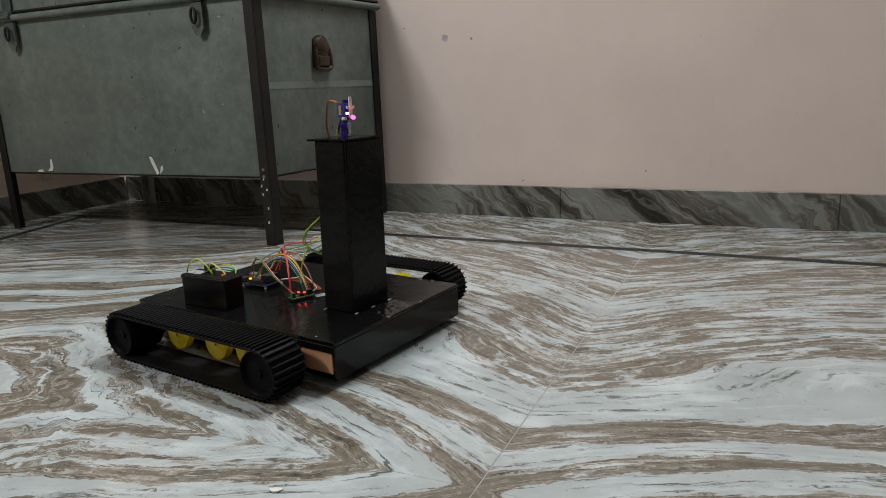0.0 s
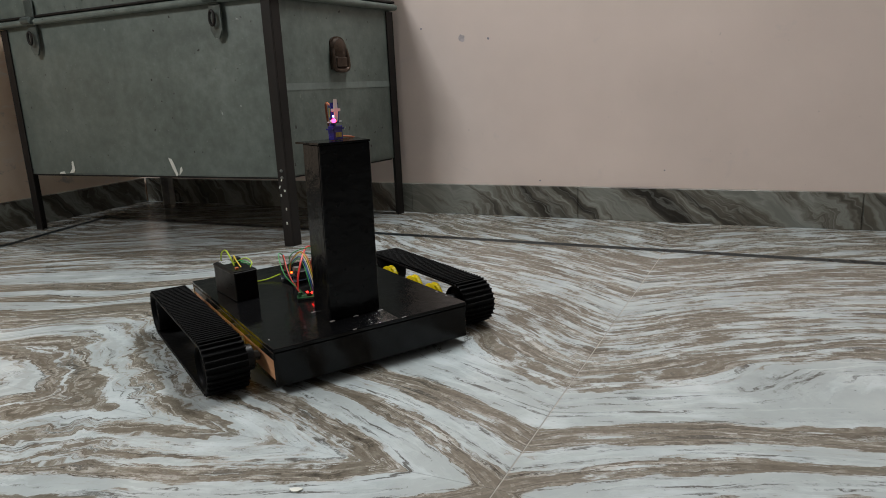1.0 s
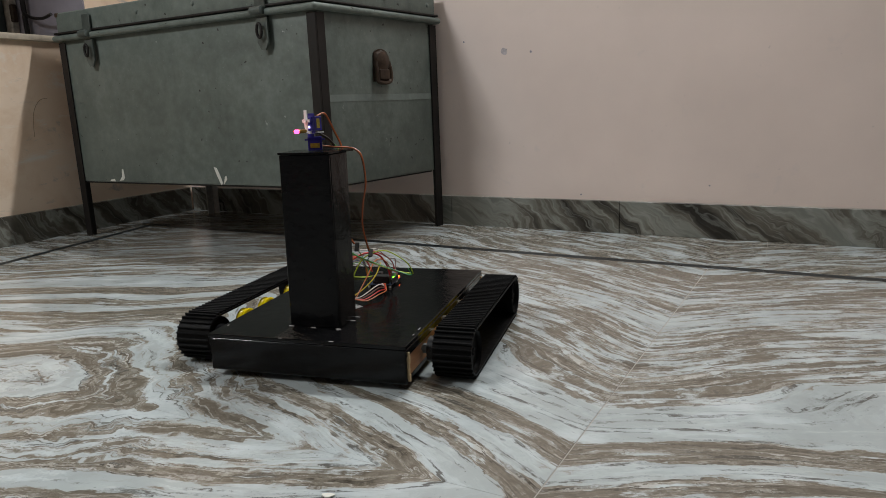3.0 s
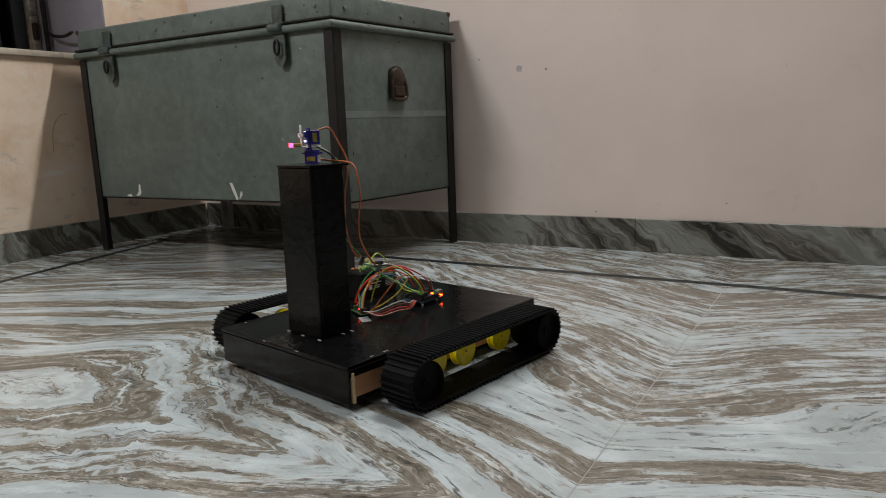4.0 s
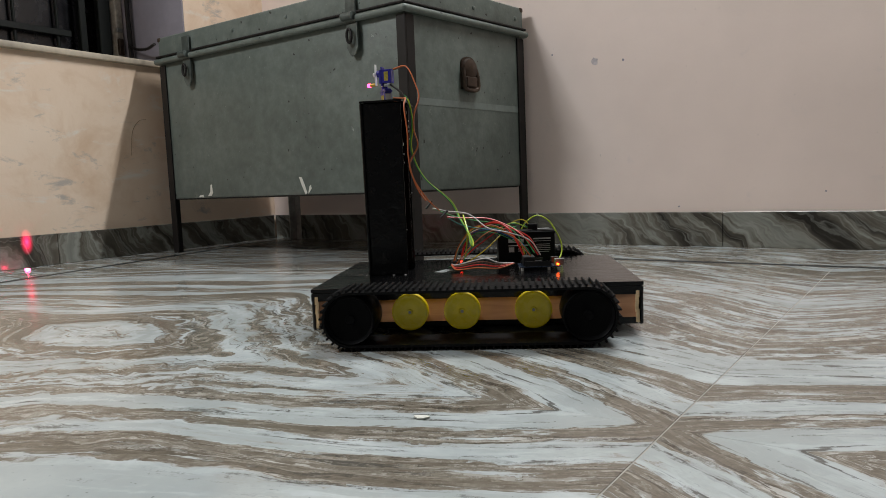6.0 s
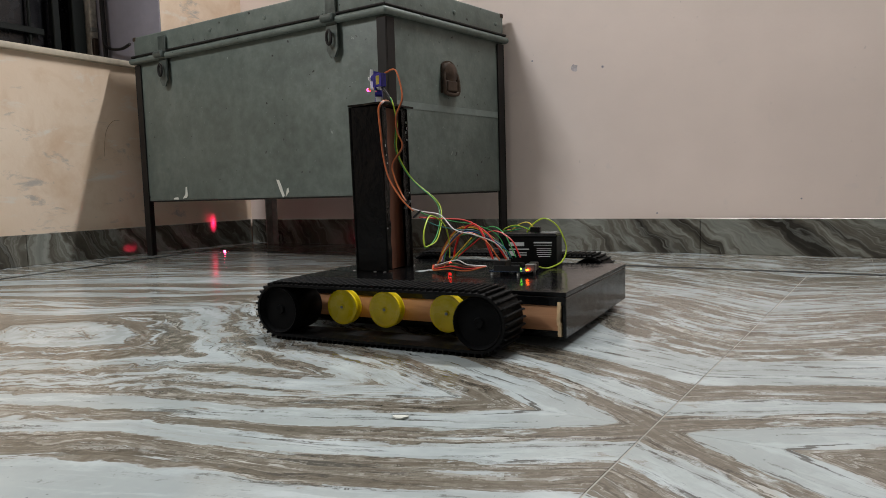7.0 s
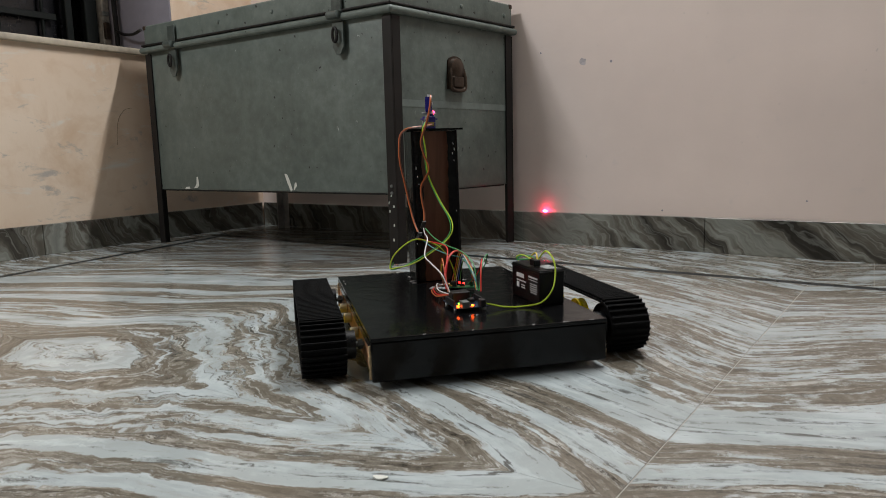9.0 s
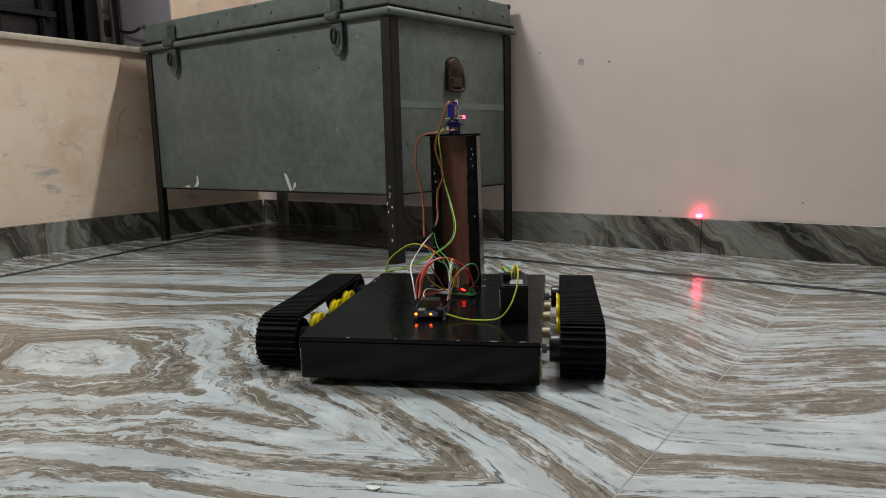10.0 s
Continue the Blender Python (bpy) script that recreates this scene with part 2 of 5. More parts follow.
def stained_cream(name):
    """Cream distemper with scraped, grey and chalk-white scars in streaks, and ochre damp."""
    m, t, b = node_material(name)
    v = world_vector(t)
    sep = t.nodes.new("ShaderNodeSeparateXYZ")
    t.links.new(v, sep.inputs[0])
    low = combine(t, math_node(t, "MULTIPLY", sep.outputs[0], 1.0), sep.outputs[1], math_node(t, "MULTIPLY", sep.outputs[2], 2.6))
    broad, fine = noise_node(t, v, 1.6, 4.0, 0.6), noise_node(t, v, 60.0, 4.0, 0.6)
    base = ramp_node(t, broad, [(0.3, (0.74, 0.555, 0.405)), (0.7, (0.83, 0.675, 0.535))])
    damp = ramp_node(t, noise_node(t, v, 5.0, 6.0, 0.65, 0.4), [(0.48, 0.0), (0.70, 0.65)])
    base = mix_node(t, damp, base, (0.62, 0.41, 0.255))
    chalk = ramp_node(t, noise_node(t, low, 4.6, 7.0, 0.66, 0.6), [(0.57, 0.0), (0.68, 0.7)])
    base = mix_node(t, chalk, base, (0.78, 0.74, 0.68))
    scrape = ramp_node(t, math_node(t, "ADD", noise_node(t, low, 7.0, 7.0, 0.68, 0.5), math_node(t, "MULTIPLY", math_node(t, "SUBTRACT", broad, 0.5), 0.25)), [(0.60, 0.0), (0.70, 0.7)])
    base = mix_node(t, scrape, base, (0.36, 0.34, 0.33))
    t.links.new(base, b.inputs["Base Color"])
    b.inputs["Roughness"].default_value = 0.62
    rise = math_node(t, "ADD", math_node(t, "MULTIPLY", broad, 2.0), math_node(t, "MULTIPLY", fine, 0.3))
    bump_node(t, b, math_node(t, "SUBTRACT", rise, math_node(t, "MULTIPLY", scrape, 0.3)), 0.25, 0.006)
    return m


def trunk_paint(name):
    """Grey-green paint on sheet steel: clouds, pale speckles, rust dots and scuffs."""
    m, t, b = node_material(name)
    v = object_vector(t)
    broad = noise_node(t, v, 3.5, 5.0, 0.6)
    mid = noise_node(t, v, 28.0, 5.0, 0.65)
    base = ramp_node(t, math_node(t, "ADD", math_node(t, "MULTIPLY", broad, 0.6), math_node(t, "MULTIPLY", mid, 0.4)),
                     [(0.34, (0.076, 0.092, 0.081)), (0.5, (0.112, 0.133, 0.117)), (0.66, (0.158, 0.184, 0.164))])
    pale = ramp_node(t, noise_node(t, v, 110.0, 4.0, 0.65), [(0.63, 0.0), (0.74, 0.45)])
    base = mix_node(t, pale, base, (0.26, 0.30, 0.28))
    fleck = ramp_node(t, noise_node(t, v, 24.0, 6.0, 0.7, 0.5), [(0.68, 0.0), (0.72, 0.8)])
    base = mix_node(t, fleck, base, (0.36, 0.40, 0.37))
    rust = ramp_node(t, noise_node(t, v, 58.0, 2.0, 0.4), [(0.725, 0.0), (0.75, 0.95)])
    base = mix_node(t, rust, base, (0.022, 0.020, 0.018))
    t.links.new(base, b.inputs["Base Color"])
    t.links.new(ramp_node(t, mid, [(0.3, 0.38), (0.7, 0.56)]), b.inputs["Roughness"])
    b.inputs["Specular IOR Level"].default_value = 0.4
    bump_node(t, b, math_node(t, "ADD", math_node(t, "MULTIPLY", broad, 3.0), mid), 0.22, 0.004)
    return m


def wood_material(name, light, dark, axis=1):
    m, t, b = node_material(name)
    sep = t.nodes.new("ShaderNodeSeparateXYZ")
    t.links.new(object_vector(t), sep.inputs[0])
    f = [60.0, 60.0, 60.0]
    f[axis] = 5.0
    v = combine(t, *[math_node(t, "MULTIPLY", sep.outputs[i], f[i]) for i in range(3)])
    g = noise_node(t, v, 1.0, 5.0, 0.6, 0.8)
    t.links.new(ramp_node(t, g, [(0.3, dark), (0.62, light)]), b.inputs["Base Color"])
    b.inputs["Roughness"].default_value = 0.55
    bump_node(t, b, g, 0.15, 0.001)
    return m


def black_paint(name, rough=0.10, relief=0.14, gloss=0.26):
    """Brushed black enamel with streaks and dust."""
    m, t, b = node_material(name)
    v = object_vector(t)
    fine, broad = noise_node(t, v, 55.0, 5.0, 0.6), noise_node(t, v, 9.0, 3.0)
    base = ramp_node(t, fine, [(0.3, (0.0028, 0.0028, 0.0031)), (0.7, (0.0052, 0.0052, 0.0056))])
    dust = ramp_node(t, noise_node(t, v, 260.0, 2.0, 0.5), [(0.74, 0.0), (0.80, 0.12)])
    t.links.new(mix_node(t, dust, base, (0.10, 0.10, 0.10)), b.inputs["Base Color"])
    t.links.new(ramp_node(t, broad, [(0.3, max(0.03, rough - 0.05)), (0.7, rough + 0.07)]), b.inputs["Roughness"])
    b.inputs["Specular IOR Level"].default_value = gloss
    bump_node(t, b, math_node(t, "ADD", fine, math_node(t, "MULTIPLY", broad, 3.0)), relief, 0.005)
    return m


MARBLE = marble_floor_material("banded_marble")
TAPE_BLACK = black_paint("crinkled_black_tape", 0.07, 0.7, 0.6)
SKIRTING = veined_marble("dark_marble", (0.255, 0.262, 0.232), (0.125, 0.115, 0.093), (0.022, 0.019, 0.015))
STRIP = plain("dark_green_stone", (0.012, 0.016, 0.018), 0.32, vary=0.6, scale=30, gloss=0.3)
GROUT = plain("pale_grout", (0.30, 0.285, 0.25), 0.7, vary=0.25, scale=60)
PINK = wall_paint("pink_distemper", (0.82, 0.685, 0.62), (0.54, 0.50, 0.50), 0.16)
CREAM = stained_cream("cream_distemper")
# dark grey for the unseen east and south walls, to cut bounced light
DIM_WALL = wall_paint("bounce_cut_grey", (0.14, 0.134, 0.128), (0.3, 0.3, 0.3), 0.1)
LILAC = plain("lilac_reveal_paint", (0.26, 0.24, 0.275), 0.6, vary=0.12, scale=30)
# unseen ceiling in dim grey, so that less light bounces down
CEILING = plain("dim_ceiling_grey", (0.28, 0.28, 0.27), 0.7, vary=0.04)
SILL = plain("worn_cement_sill", (0.42, 0.36, 0.28), 0.6, vary=0.25, scale=50, bump=0.3)
TRUNK = trunk_paint("grey_green_trunk_paint")
IRON = plain("dark_iron", (0.010, 0.008, 0.007), 0.55, metal=0.0, vary=0.5, scale=60, bump=0.3, gloss=0.3)
HASP = plain("painted_hasp_steel", (0.070, 0.083, 0.075), 0.42, metal=0.2, vary=0.5, scale=70, bump=0.3)
# lighter grey that paints caught light onto one iron leg
LIT_LEG = plain("light_caught_grey", (0.40, 0.39, 0.37), 0.5, vary=0.4, scale=50, bump=0.3)
STEEL = plain("dull_steel", (0.22, 0.23, 0.22), 0.42, metal=0.8, vary=0.3, scale=80)
RUSTY = plain("rusty_brown_iron", (0.060, 0.040, 0.028), 0.42, metal=0.6, vary=0.5, scale=90, bump=0.3)
CHIP = plain("white_paint_chip", (0.62, 0.62, 0.56), 0.6, vary=0.1)
FRAME = plain("dark_green_window_paint", (0.005, 0.007, 0.006), 0.5, vary=0.4, scale=50, gloss=0.25)
PEELED = plain("peeled_white_frame_paint", (0.34, 0.31, 0.27), 0.6, vary=0.6, scale=45, bump=0.4)
BLACK = black_paint("black_enamel", 0.10, 0.14, 0.22)
TOWER_BLACK = black_paint("black_card_enamel", 0.10, 0.24, 0.17)
RUBBER = plain("black_rubber", (0.0050, 0.0050, 0.0052), 0.52, vary=0.4, scale=120, gloss=0.09)
DRUM = plain("black_plastic", (0.0050, 0.0050, 0.0053), 0.45, vary=0.2, scale=80, gloss=0.035)
HUB_BLACK = plain("satin_black_plastic", (0.006, 0.006, 0.007), 0.32, vary=0.2, scale=80, gloss=0.4)
YELLOW = plain("yellow_plastic", (0.95, 0.74, 0.006), 0.28, vary=0.05, scale=60)
CREAM_PLASTIC = plain("cream_gear_plastic", (0.60, 0.52, 0.36), 0.4, vary=0.1)
PLY = wood_material("bare_plywood", (0.52, 0.27, 0.14), (0.36, 0.16, 0.075), 1)
PLY_EDGE = plain("torn_ply_edge", (0.62, 0.45, 0.26), 0.7, vary=0.35, scale=160, bump=0.5)
BROWN_BOARD = wood_material("brown_board", (0.215, 0.088, 0.050), (0.140, 0.054, 0.030), 2)
SERVO = plain("blue_translucent_plastic", (0.018, 0.016, 0.20), 0.22, vary=0.2, scale=60)
STICKER = plain("yellow_black_sticker", (0.30, 0.24, 0.02), 0.4, vary=0.5, scale=300)
WHITE = plain("white_nylon", (0.74, 0.74, 0.72), 0.4, vary=0.05)
PCB_BLUE = plain("dark_blue_circuit_board", (0.012, 0.025, 0.05), 0.3, vary=0.4, scale=300)
PCB_GREEN = plain("green_circuit_board", (0.015, 0.10, 0.035), 0.35, vary=0.4, scale=300)
CHIPS = plain("chip_black", (0.012, 0.012, 0.012), 0.4, vary=0.3, scale=200)
BATTERY = plain("battery_case_black", (0.0035, 0.0035, 0.004), 0.35, vary=0.25, scale=60, gloss=0.22)
# print on the battery, and the painted glints on the tower's tape
PRINT_GLINT = plain("white_print_and_glint", (0.62, 0.62, 0.62), 0.5, vary=0.1, scale=400)
TAPE = plain("silver_tape", (0.55, 0.58, 0.58), 0.3, metal=0.5, vary=0.2, scale=60)
GLUE = plain("dried_white_glue", (0.34, 0.32, 0.31), 0.25, vary=0.2, scale=90)
WIRES = {k: plain(k + "_wire_sleeve", c, 0.38, vary=0.08) for k, c in dict(
    orange=(0.52, 0.13, 0.035), brown=(0.16, 0.055, 0.03), red=(0.60, 0.025, 0.02), green=(0.04, 0.30, 0.08), lime=(0.42, 0.55, 0.03),
    yellow=(0.70, 0.52, 0.04), white=(0.66, 0.62, 0.60), blue=(0.03, 0.12, 0.35), black=(0.012, 0.012, 0.012), teal=(0.03, 0.22, 0.20)).items()}
LED_RED = glowing("red_led", (1.0, 0.012, 0.008), 12)
LED_ORANGE = glowing("orange_led", (1.0, 0.09, 0.006), 12)
LED_WHITE = glowing("violet_white_led", (0.62, 0.55, 1.0), 2.5)
LED_GREEN = glowing("green_led", (0.18, 1.0, 0.03), 7)
LASER = glowing("laser_glow", (1.0, 0.012, 0.06), 26)
# the laser's spot of light, put into a glowing bead
LASER_SPOT = glowing("laser_spot_glow", (1.0, 0.03, 0.10), 85)



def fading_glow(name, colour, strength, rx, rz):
    """A painted glow for light on a wall, fading from its middle to nothing at its rim."""
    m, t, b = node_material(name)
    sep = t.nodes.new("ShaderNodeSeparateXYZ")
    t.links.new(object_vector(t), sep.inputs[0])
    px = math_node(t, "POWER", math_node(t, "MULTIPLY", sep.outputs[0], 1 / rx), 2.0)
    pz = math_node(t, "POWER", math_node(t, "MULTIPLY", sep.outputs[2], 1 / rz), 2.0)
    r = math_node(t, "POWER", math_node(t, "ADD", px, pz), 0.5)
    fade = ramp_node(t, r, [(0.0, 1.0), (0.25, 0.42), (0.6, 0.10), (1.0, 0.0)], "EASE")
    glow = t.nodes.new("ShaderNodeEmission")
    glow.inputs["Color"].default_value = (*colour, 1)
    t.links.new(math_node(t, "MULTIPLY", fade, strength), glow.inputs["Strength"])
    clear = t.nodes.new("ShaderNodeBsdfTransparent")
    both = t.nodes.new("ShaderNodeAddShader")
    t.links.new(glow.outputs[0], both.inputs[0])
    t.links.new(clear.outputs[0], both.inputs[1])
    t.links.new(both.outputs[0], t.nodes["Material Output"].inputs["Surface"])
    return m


# bounced laser light put into a self-lit disc
BOUNCE_GLOW = fading_glow("drawn_bounce_glow", (1.0, 0.02, 0.09), 5.0, 0.020, 0.046)


# ---- mesh tools ----
def box(bm, size, centre=(0, 0, 0), rot=(0, 0, 0), bevel=0.0, segments=1):
    got = bmesh.ops.create_cube(bm, size=1.0)
    vs = got["verts"]
    if bevel:
        for v in vs:
            v.co = Vector((v.co.x * size[0], v.co.y * size[1], v.co.z * size[2]))
        es = list({e for v in vs for e in v.link_edges})
        made = bmesh.ops.bevel(bm, geom=es, offset=bevel, segments=segments, profile=0.6, affect="EDGES")
        vs = list({v for f in made["faces"] for v in f.verts} | {v for v in vs if v.is_valid})
        m = pose(*centre, *rot)
    else:
        m = pose(*centre, *rot) @ Matrix.Diagonal((*size, 1))
    bmesh.ops.transform(bm, matrix=m, verts=vs)
    return bm


def cyl(bm, radius, length, m, sides=24, radius2=None, ends=True):
    got = bmesh.ops.create_cone(bm, cap_ends=ends, segments=sides, radius1=radius, radius2=radius if radius2 is None else radius2, depth=length)
    bmesh.ops.transform(bm, matrix=m, verts=got["verts"])
    return bm


def lathe(bm, profile, m, sides=32):
    """Turn (radius, height) pairs about the local z axis."""
    rings = []
    for r, h in profile:
        rings.append([bm.verts.new(m @ Vector((r * math.cos(a), r * math.sin(a), h))) for a in (2 * math.pi * i / sides for i in range(sides))])
    for a, b in zip(rings, rings[1:]):
        for i in range(sides):
            bm.faces.new((a[i], a[(i + 1) % sides], b[(i + 1) % sides], b[i]))
    if profile[0][0] > 0:
        bm.faces.new(rings[0][::-1])
    if profile[-1][0] > 0:
        bm.faces.new(rings[-1])
    return bm


def spline(points, steps=8):
    """Points of a smooth curve through the given ones."""
    ps = [Vector(p) for p in points]
    ps = [ps[0] * 2 - ps[1]] + ps + [ps[-1] * 2 - ps[-2]]
    out = []
    for a, b, c, d in zip(ps, ps[1:], ps[2:], ps[3:]):
        for i in range(steps):
            k = i / steps
            out.append(0.5 * (2 * b + (c - a) * k + (2 * a - 5 * b + 4 * c - d) * k * k + (3 * b - a - 3 * c + d) * k ** 3))
    return out + [ps[-2]]


def tube(bm, points, radius, sides=6):
    rings, side = [], None
    n = len(points)
    for i, p in enumerate(points):
        along = (points[min(i + 1, n - 1)] - points[max(i - 1, 0)]).normalized()
        if side is None:
            side = along.orthogonal().normalized()
        side = (side - along * side.dot(along)).normalized()
        other = along.cross(side)
        rings.append([bm.verts.new(p + radius * (side * math.cos(a) + other * math.sin(a))) for a in (2 * math.pi * k / sides for k in range(sides))])
    for a, b in zip(rings, rings[1:]):
        for i in range(sides):
            bm.faces.new((a[i], a[(i + 1) % sides], b[(i + 1) % sides], b[i]))
    bm.faces.new(rings[0][::-1])
    bm.faces.new(rings[-1])
    return bm


def prism(bm, outline, z0, z1):
    """A flat plate with the given (x, y) outline."""
    low = [bm.verts.new((x, y, z0)) for x, y in outline]
    high = [bm.verts.new((x, y, z1)) for x, y in outline]
    n = len(outline)
    bm.faces.new(low[::-1])
    bm.faces.new(high)
    for i in range(n):
        bm.faces.new((low[i], low[(i + 1) % n], high[(i + 1) % n], high[i]))
    return bm


def mesh_of(name, bm, material, smooth=False):
    bmesh.ops.recalc_face_normals(bm, faces=bm.faces)
    data = bpy.data.meshes.new(name)
    bm.to_mesh(data)
    bm.free()
    data.materials.append(material)
    if smooth:
        data.shade_smooth()
        data.set_sharp_from_angle(angle=radians(35))
    return data


def part(name, bm, material, parent=None, label="", m=None, smooth=False):
    """One mesh object under a thing or a part (or on its own)."""
    ob = new(name, mesh_of(name, bm, material, smooth))
    if parent is not None:
        ob.parent = parent
    if m is not None:
        ob.matrix_basis = m
    return tagged(ob, label)


def thing(name, m, label, category, group="", kind=""):
    ob = new(name)
    ob.empty_display_size = 0.05
    ob.matrix_basis = m
    return tagged(ob, label, category, group, kind)


B = bmesh.new

# ---- the room ----
WEST, NORTH, EAST, SOUTH, TOP = -2.485, 2.248, 1.75, -1.90, 2.85
NORTH_X, NORTH_TURN = -0.60, -3.0  # the north wall stands a little askew
SILL_Z, WIN_Y0, WIN_Y1, WIN_Z1 = 0.735, 0.45, 1.920, 1.95


def slab_at(name, outline, material, parent, z0=-0.02, z1=0.0, label=""):
    return part(name, prism(B(), outline, z0, z1), material, parent, label)


def strip_y(x):
    """The dark inlay along the north side."""
    return 1.824 - 0.060 * (x + 0.185)


def strip_x(y):
    """The dark inlay along the west side."""
    return -2.140 - 0.185 * (y - 1.065)


def join_x(y):
    return JOIN_X + 0.064 * (y - JOIN_Y)


def join_y(x):
    return JOIN_Y - 0.03 * (x - JOIN_X)


floor = part("floor", box(B(), (5.4, 4.9, 0.06), (-0.4, 0.16, -0.0304)), GROUT)
tagged(floor, "polished book-matched marble floor in brown and white bands", "floor", kind="structure")
G, H = 0.0009, 0.0003
CORNER_Y = 1.945
slab_at("slab", [(strip_x(join_y(-2.1)), join_y(-2.1) + H), (join_x(JOIN_Y) - G, JOIN_Y + H), (join_x(1.82) - G, strip_y(-0.18)), (strip_x(CORNER_Y), strip_y(-2.3))], MARBLE, floor)
slab_at("slab", [(join_x(JOIN_Y) + G, JOIN_Y + H), (EAST, join_y(EAST) + H), (EAST, strip_y(EAST)), (join_x(1.82) + G, strip_y(-0.18))], MARBLE, floor)
slab_at("slab", [(-1.90, SOUTH), (join_x(SOUTH) - G, SOUTH), (join_x(JOIN_Y) - G, JOIN_Y - H), (strip_x(join_y(-2.1)), join_y(-2.1) - H)], MARBLE, floor)
slab_at("slab", [(join_x(SOUTH) + G, SOUTH), (EAST, SOUTH), (EAST, join_y(EAST) - H), (join_x(JOIN_Y) + G, JOIN_Y - H)], MARBLE, floor)
W2 = 0.032
slab_at("inlay_strip", [(strip_x(CORNER_Y), strip_y(-2.3)), (EAST, strip_y(EAST)), (EAST, strip_y(EAST) + W2), (strip_x(CORNER_Y), strip_y(-2.3) + W2)], STRIP, floor, label="dark green stone inlay strip")
slab_at("inlay_strip", [(-1.90, SOUTH), (strip_x(0.6), 0.6), (strip_x(CORNER_Y), strip_y(-2.3) + W2), (strip_x(CORNER_Y) - W2, strip_y(-2.3) + W2), (strip_x(0.6) - W2, 0.6), (-1.945, SOUTH)], STRIP, floor)
edge0 = strip_x(CORNER_Y) - W2
for x0, x1 in ((edge0, -1.30), (-1.30, -0.052), (-0.052, 1.15), (1.15, EAST)):
    slab_at("border_slab", [(x0 + H, strip_y(x0) + W2), (x1 - H, strip_y(x1) + W2), (x1 - H, 2.45), (x0 + H, 2.45)], MARBLE, floor, label="veined border marble")
slab_at("border_slab", [(-2.53, SOUTH), (-1.945, SOUTH), (strip_x(0.6) - W2, 0.6), (edge0, strip_y(-2.3) + W2), (edge0, 2.45), (-2.53, 2.45)], MARBLE, floor)


def wall(name, size, centre, material, label):
    ob = part(name, box(B(), size, centre), material)
    return tagged(ob, label, "wall", kind="structure")


north = part("wall_north", box(B(), (4.6, 0.15, TOP), (0.20, 0.075, TOP / 2)), PINK, m=pose(NORTH_X, NORTH, 0, 0, 0, NORTH_TURN))
tagged(north, "plain wall in pale pink distemper with faint marks", "wall", kind="structure")
# unseen walls added to close the room, darkened to hold down bounced light
wall("wall_east", (0.15, 4.6, TOP), (EAST + 0.075, 0.1, TOP / 2), DIM_WALL, "unseen dark grey wall closing the room, kept dim to cut bounced light")
wall("wall_south", (5.2, 0.15, TOP), (-0.6, SOUTH - 0.075, TOP / 2), DIM_WALL, "unseen dark grey wall closing the room, kept dim to cut bounced light")
tagged(part("ceiling", box(B(), (4.8, 4.9, 0.1), (-0.4, 0.2, TOP + 0.05)), CEILING), "unseen grey ceiling, kept dim to cut bounced light", "ceiling", kind="structure")

THICK = 0.54
west = B()
box(west, (THICK, 4.5, SILL_Z - 0.02), (WEST - THICK / 2, 0.2, (SILL_Z - 0.02) / 2))
box(west, (THICK, 2.45 - WIN_Y1, TOP - SILL_Z + 0.02), (WEST - THICK / 2, (2.45 + WIN_Y1) / 2, (TOP + SILL_Z - 0.02) / 2))
box(west, (THICK, WIN_Y0 + 2.05, TOP - SILL_Z + 0.02), (WEST - THICK / 2, (WIN_Y0 - 2.05) / 2, (TOP + SILL_Z - 0.02) / 2))
box(west, (THICK, WIN_Y1 - WIN_Y0, TOP - WIN_Z1), (WEST - THICK / 2, (WIN_Y0 + WIN_Y1) / 2, (TOP + WIN_Z1) / 2))
tagged(part("wall_west", west, CREAM), "cream distempered wall with stains under the window", "wall", kind="structure")

FAINT = plain("faint_lilac_mark", (0.50, 0.44, 0.45), 0.6, vary=0.3, scale=160)
# a crack and small marks on the walls
crack = part("wall_crack", tube(B(), spline([(WEST + 0.0005, 1.637, 0.374), (WEST + 0.0005, 1.64, 0.42), (WEST + 0.0005, 1.651, 0.47), (WEST + 0.0005, 1.678, 0.505), (WEST + 0.0005, 1.71, 0.513)]), 0.0011, 4), plain("crack_shade", (0.36, 0.25, 0.16), 0.8))
tagged(crack, "thin brown crack in the plaster", "crack", kind="structure")
for x, z, r in ((-0.889, 0.598, 0.012), (-0.793, 0.591, 0.004), (-0.62, 0.122, 0.003), (-0.22, 0.16, 0.0025), (-1.04, 0.64, 0.003)):
    bm = B()
    prism(bm, [(r * (1 + 0.5 * noise.noise((k, x * 9, z))) * math.cos(k * math.pi / 5), r * (1 + 0.5 * noise.noise((k, z * 9, x))) * math.sin(k * math.pi / 5)) for k in range(10)], 0, 0.0008)
    ob = part("wall_mark", bm, FAINT if r > 0.01 else LILAC, north, m=pose(x - NORTH_X, -0.0002, z, 90, 0, 0))

# skirting, each length a slab
HIGH = 0.105
skirt_n = thing("skirting_north", pose(NORTH_X, NORTH, 0, 0, 0, NORTH_TURN), "dark veined marble skirting along the pink wall", "skirting", kind="structure")
for x0, x1 in ((-1.87, -1.25), (-1.25, -0.505), (-0.505, 0.112), (0.112, 0.913), (0.913, 1.70), (1.70, 2.34)):
    part("skirting_slab", box(B(), (x1 - x0 - 0.0014, 0.014, HIGH), ((x0 + x1) / 2, -0.007, HIGH / 2), bevel=0.0012), SKIRTING, skirt_n)
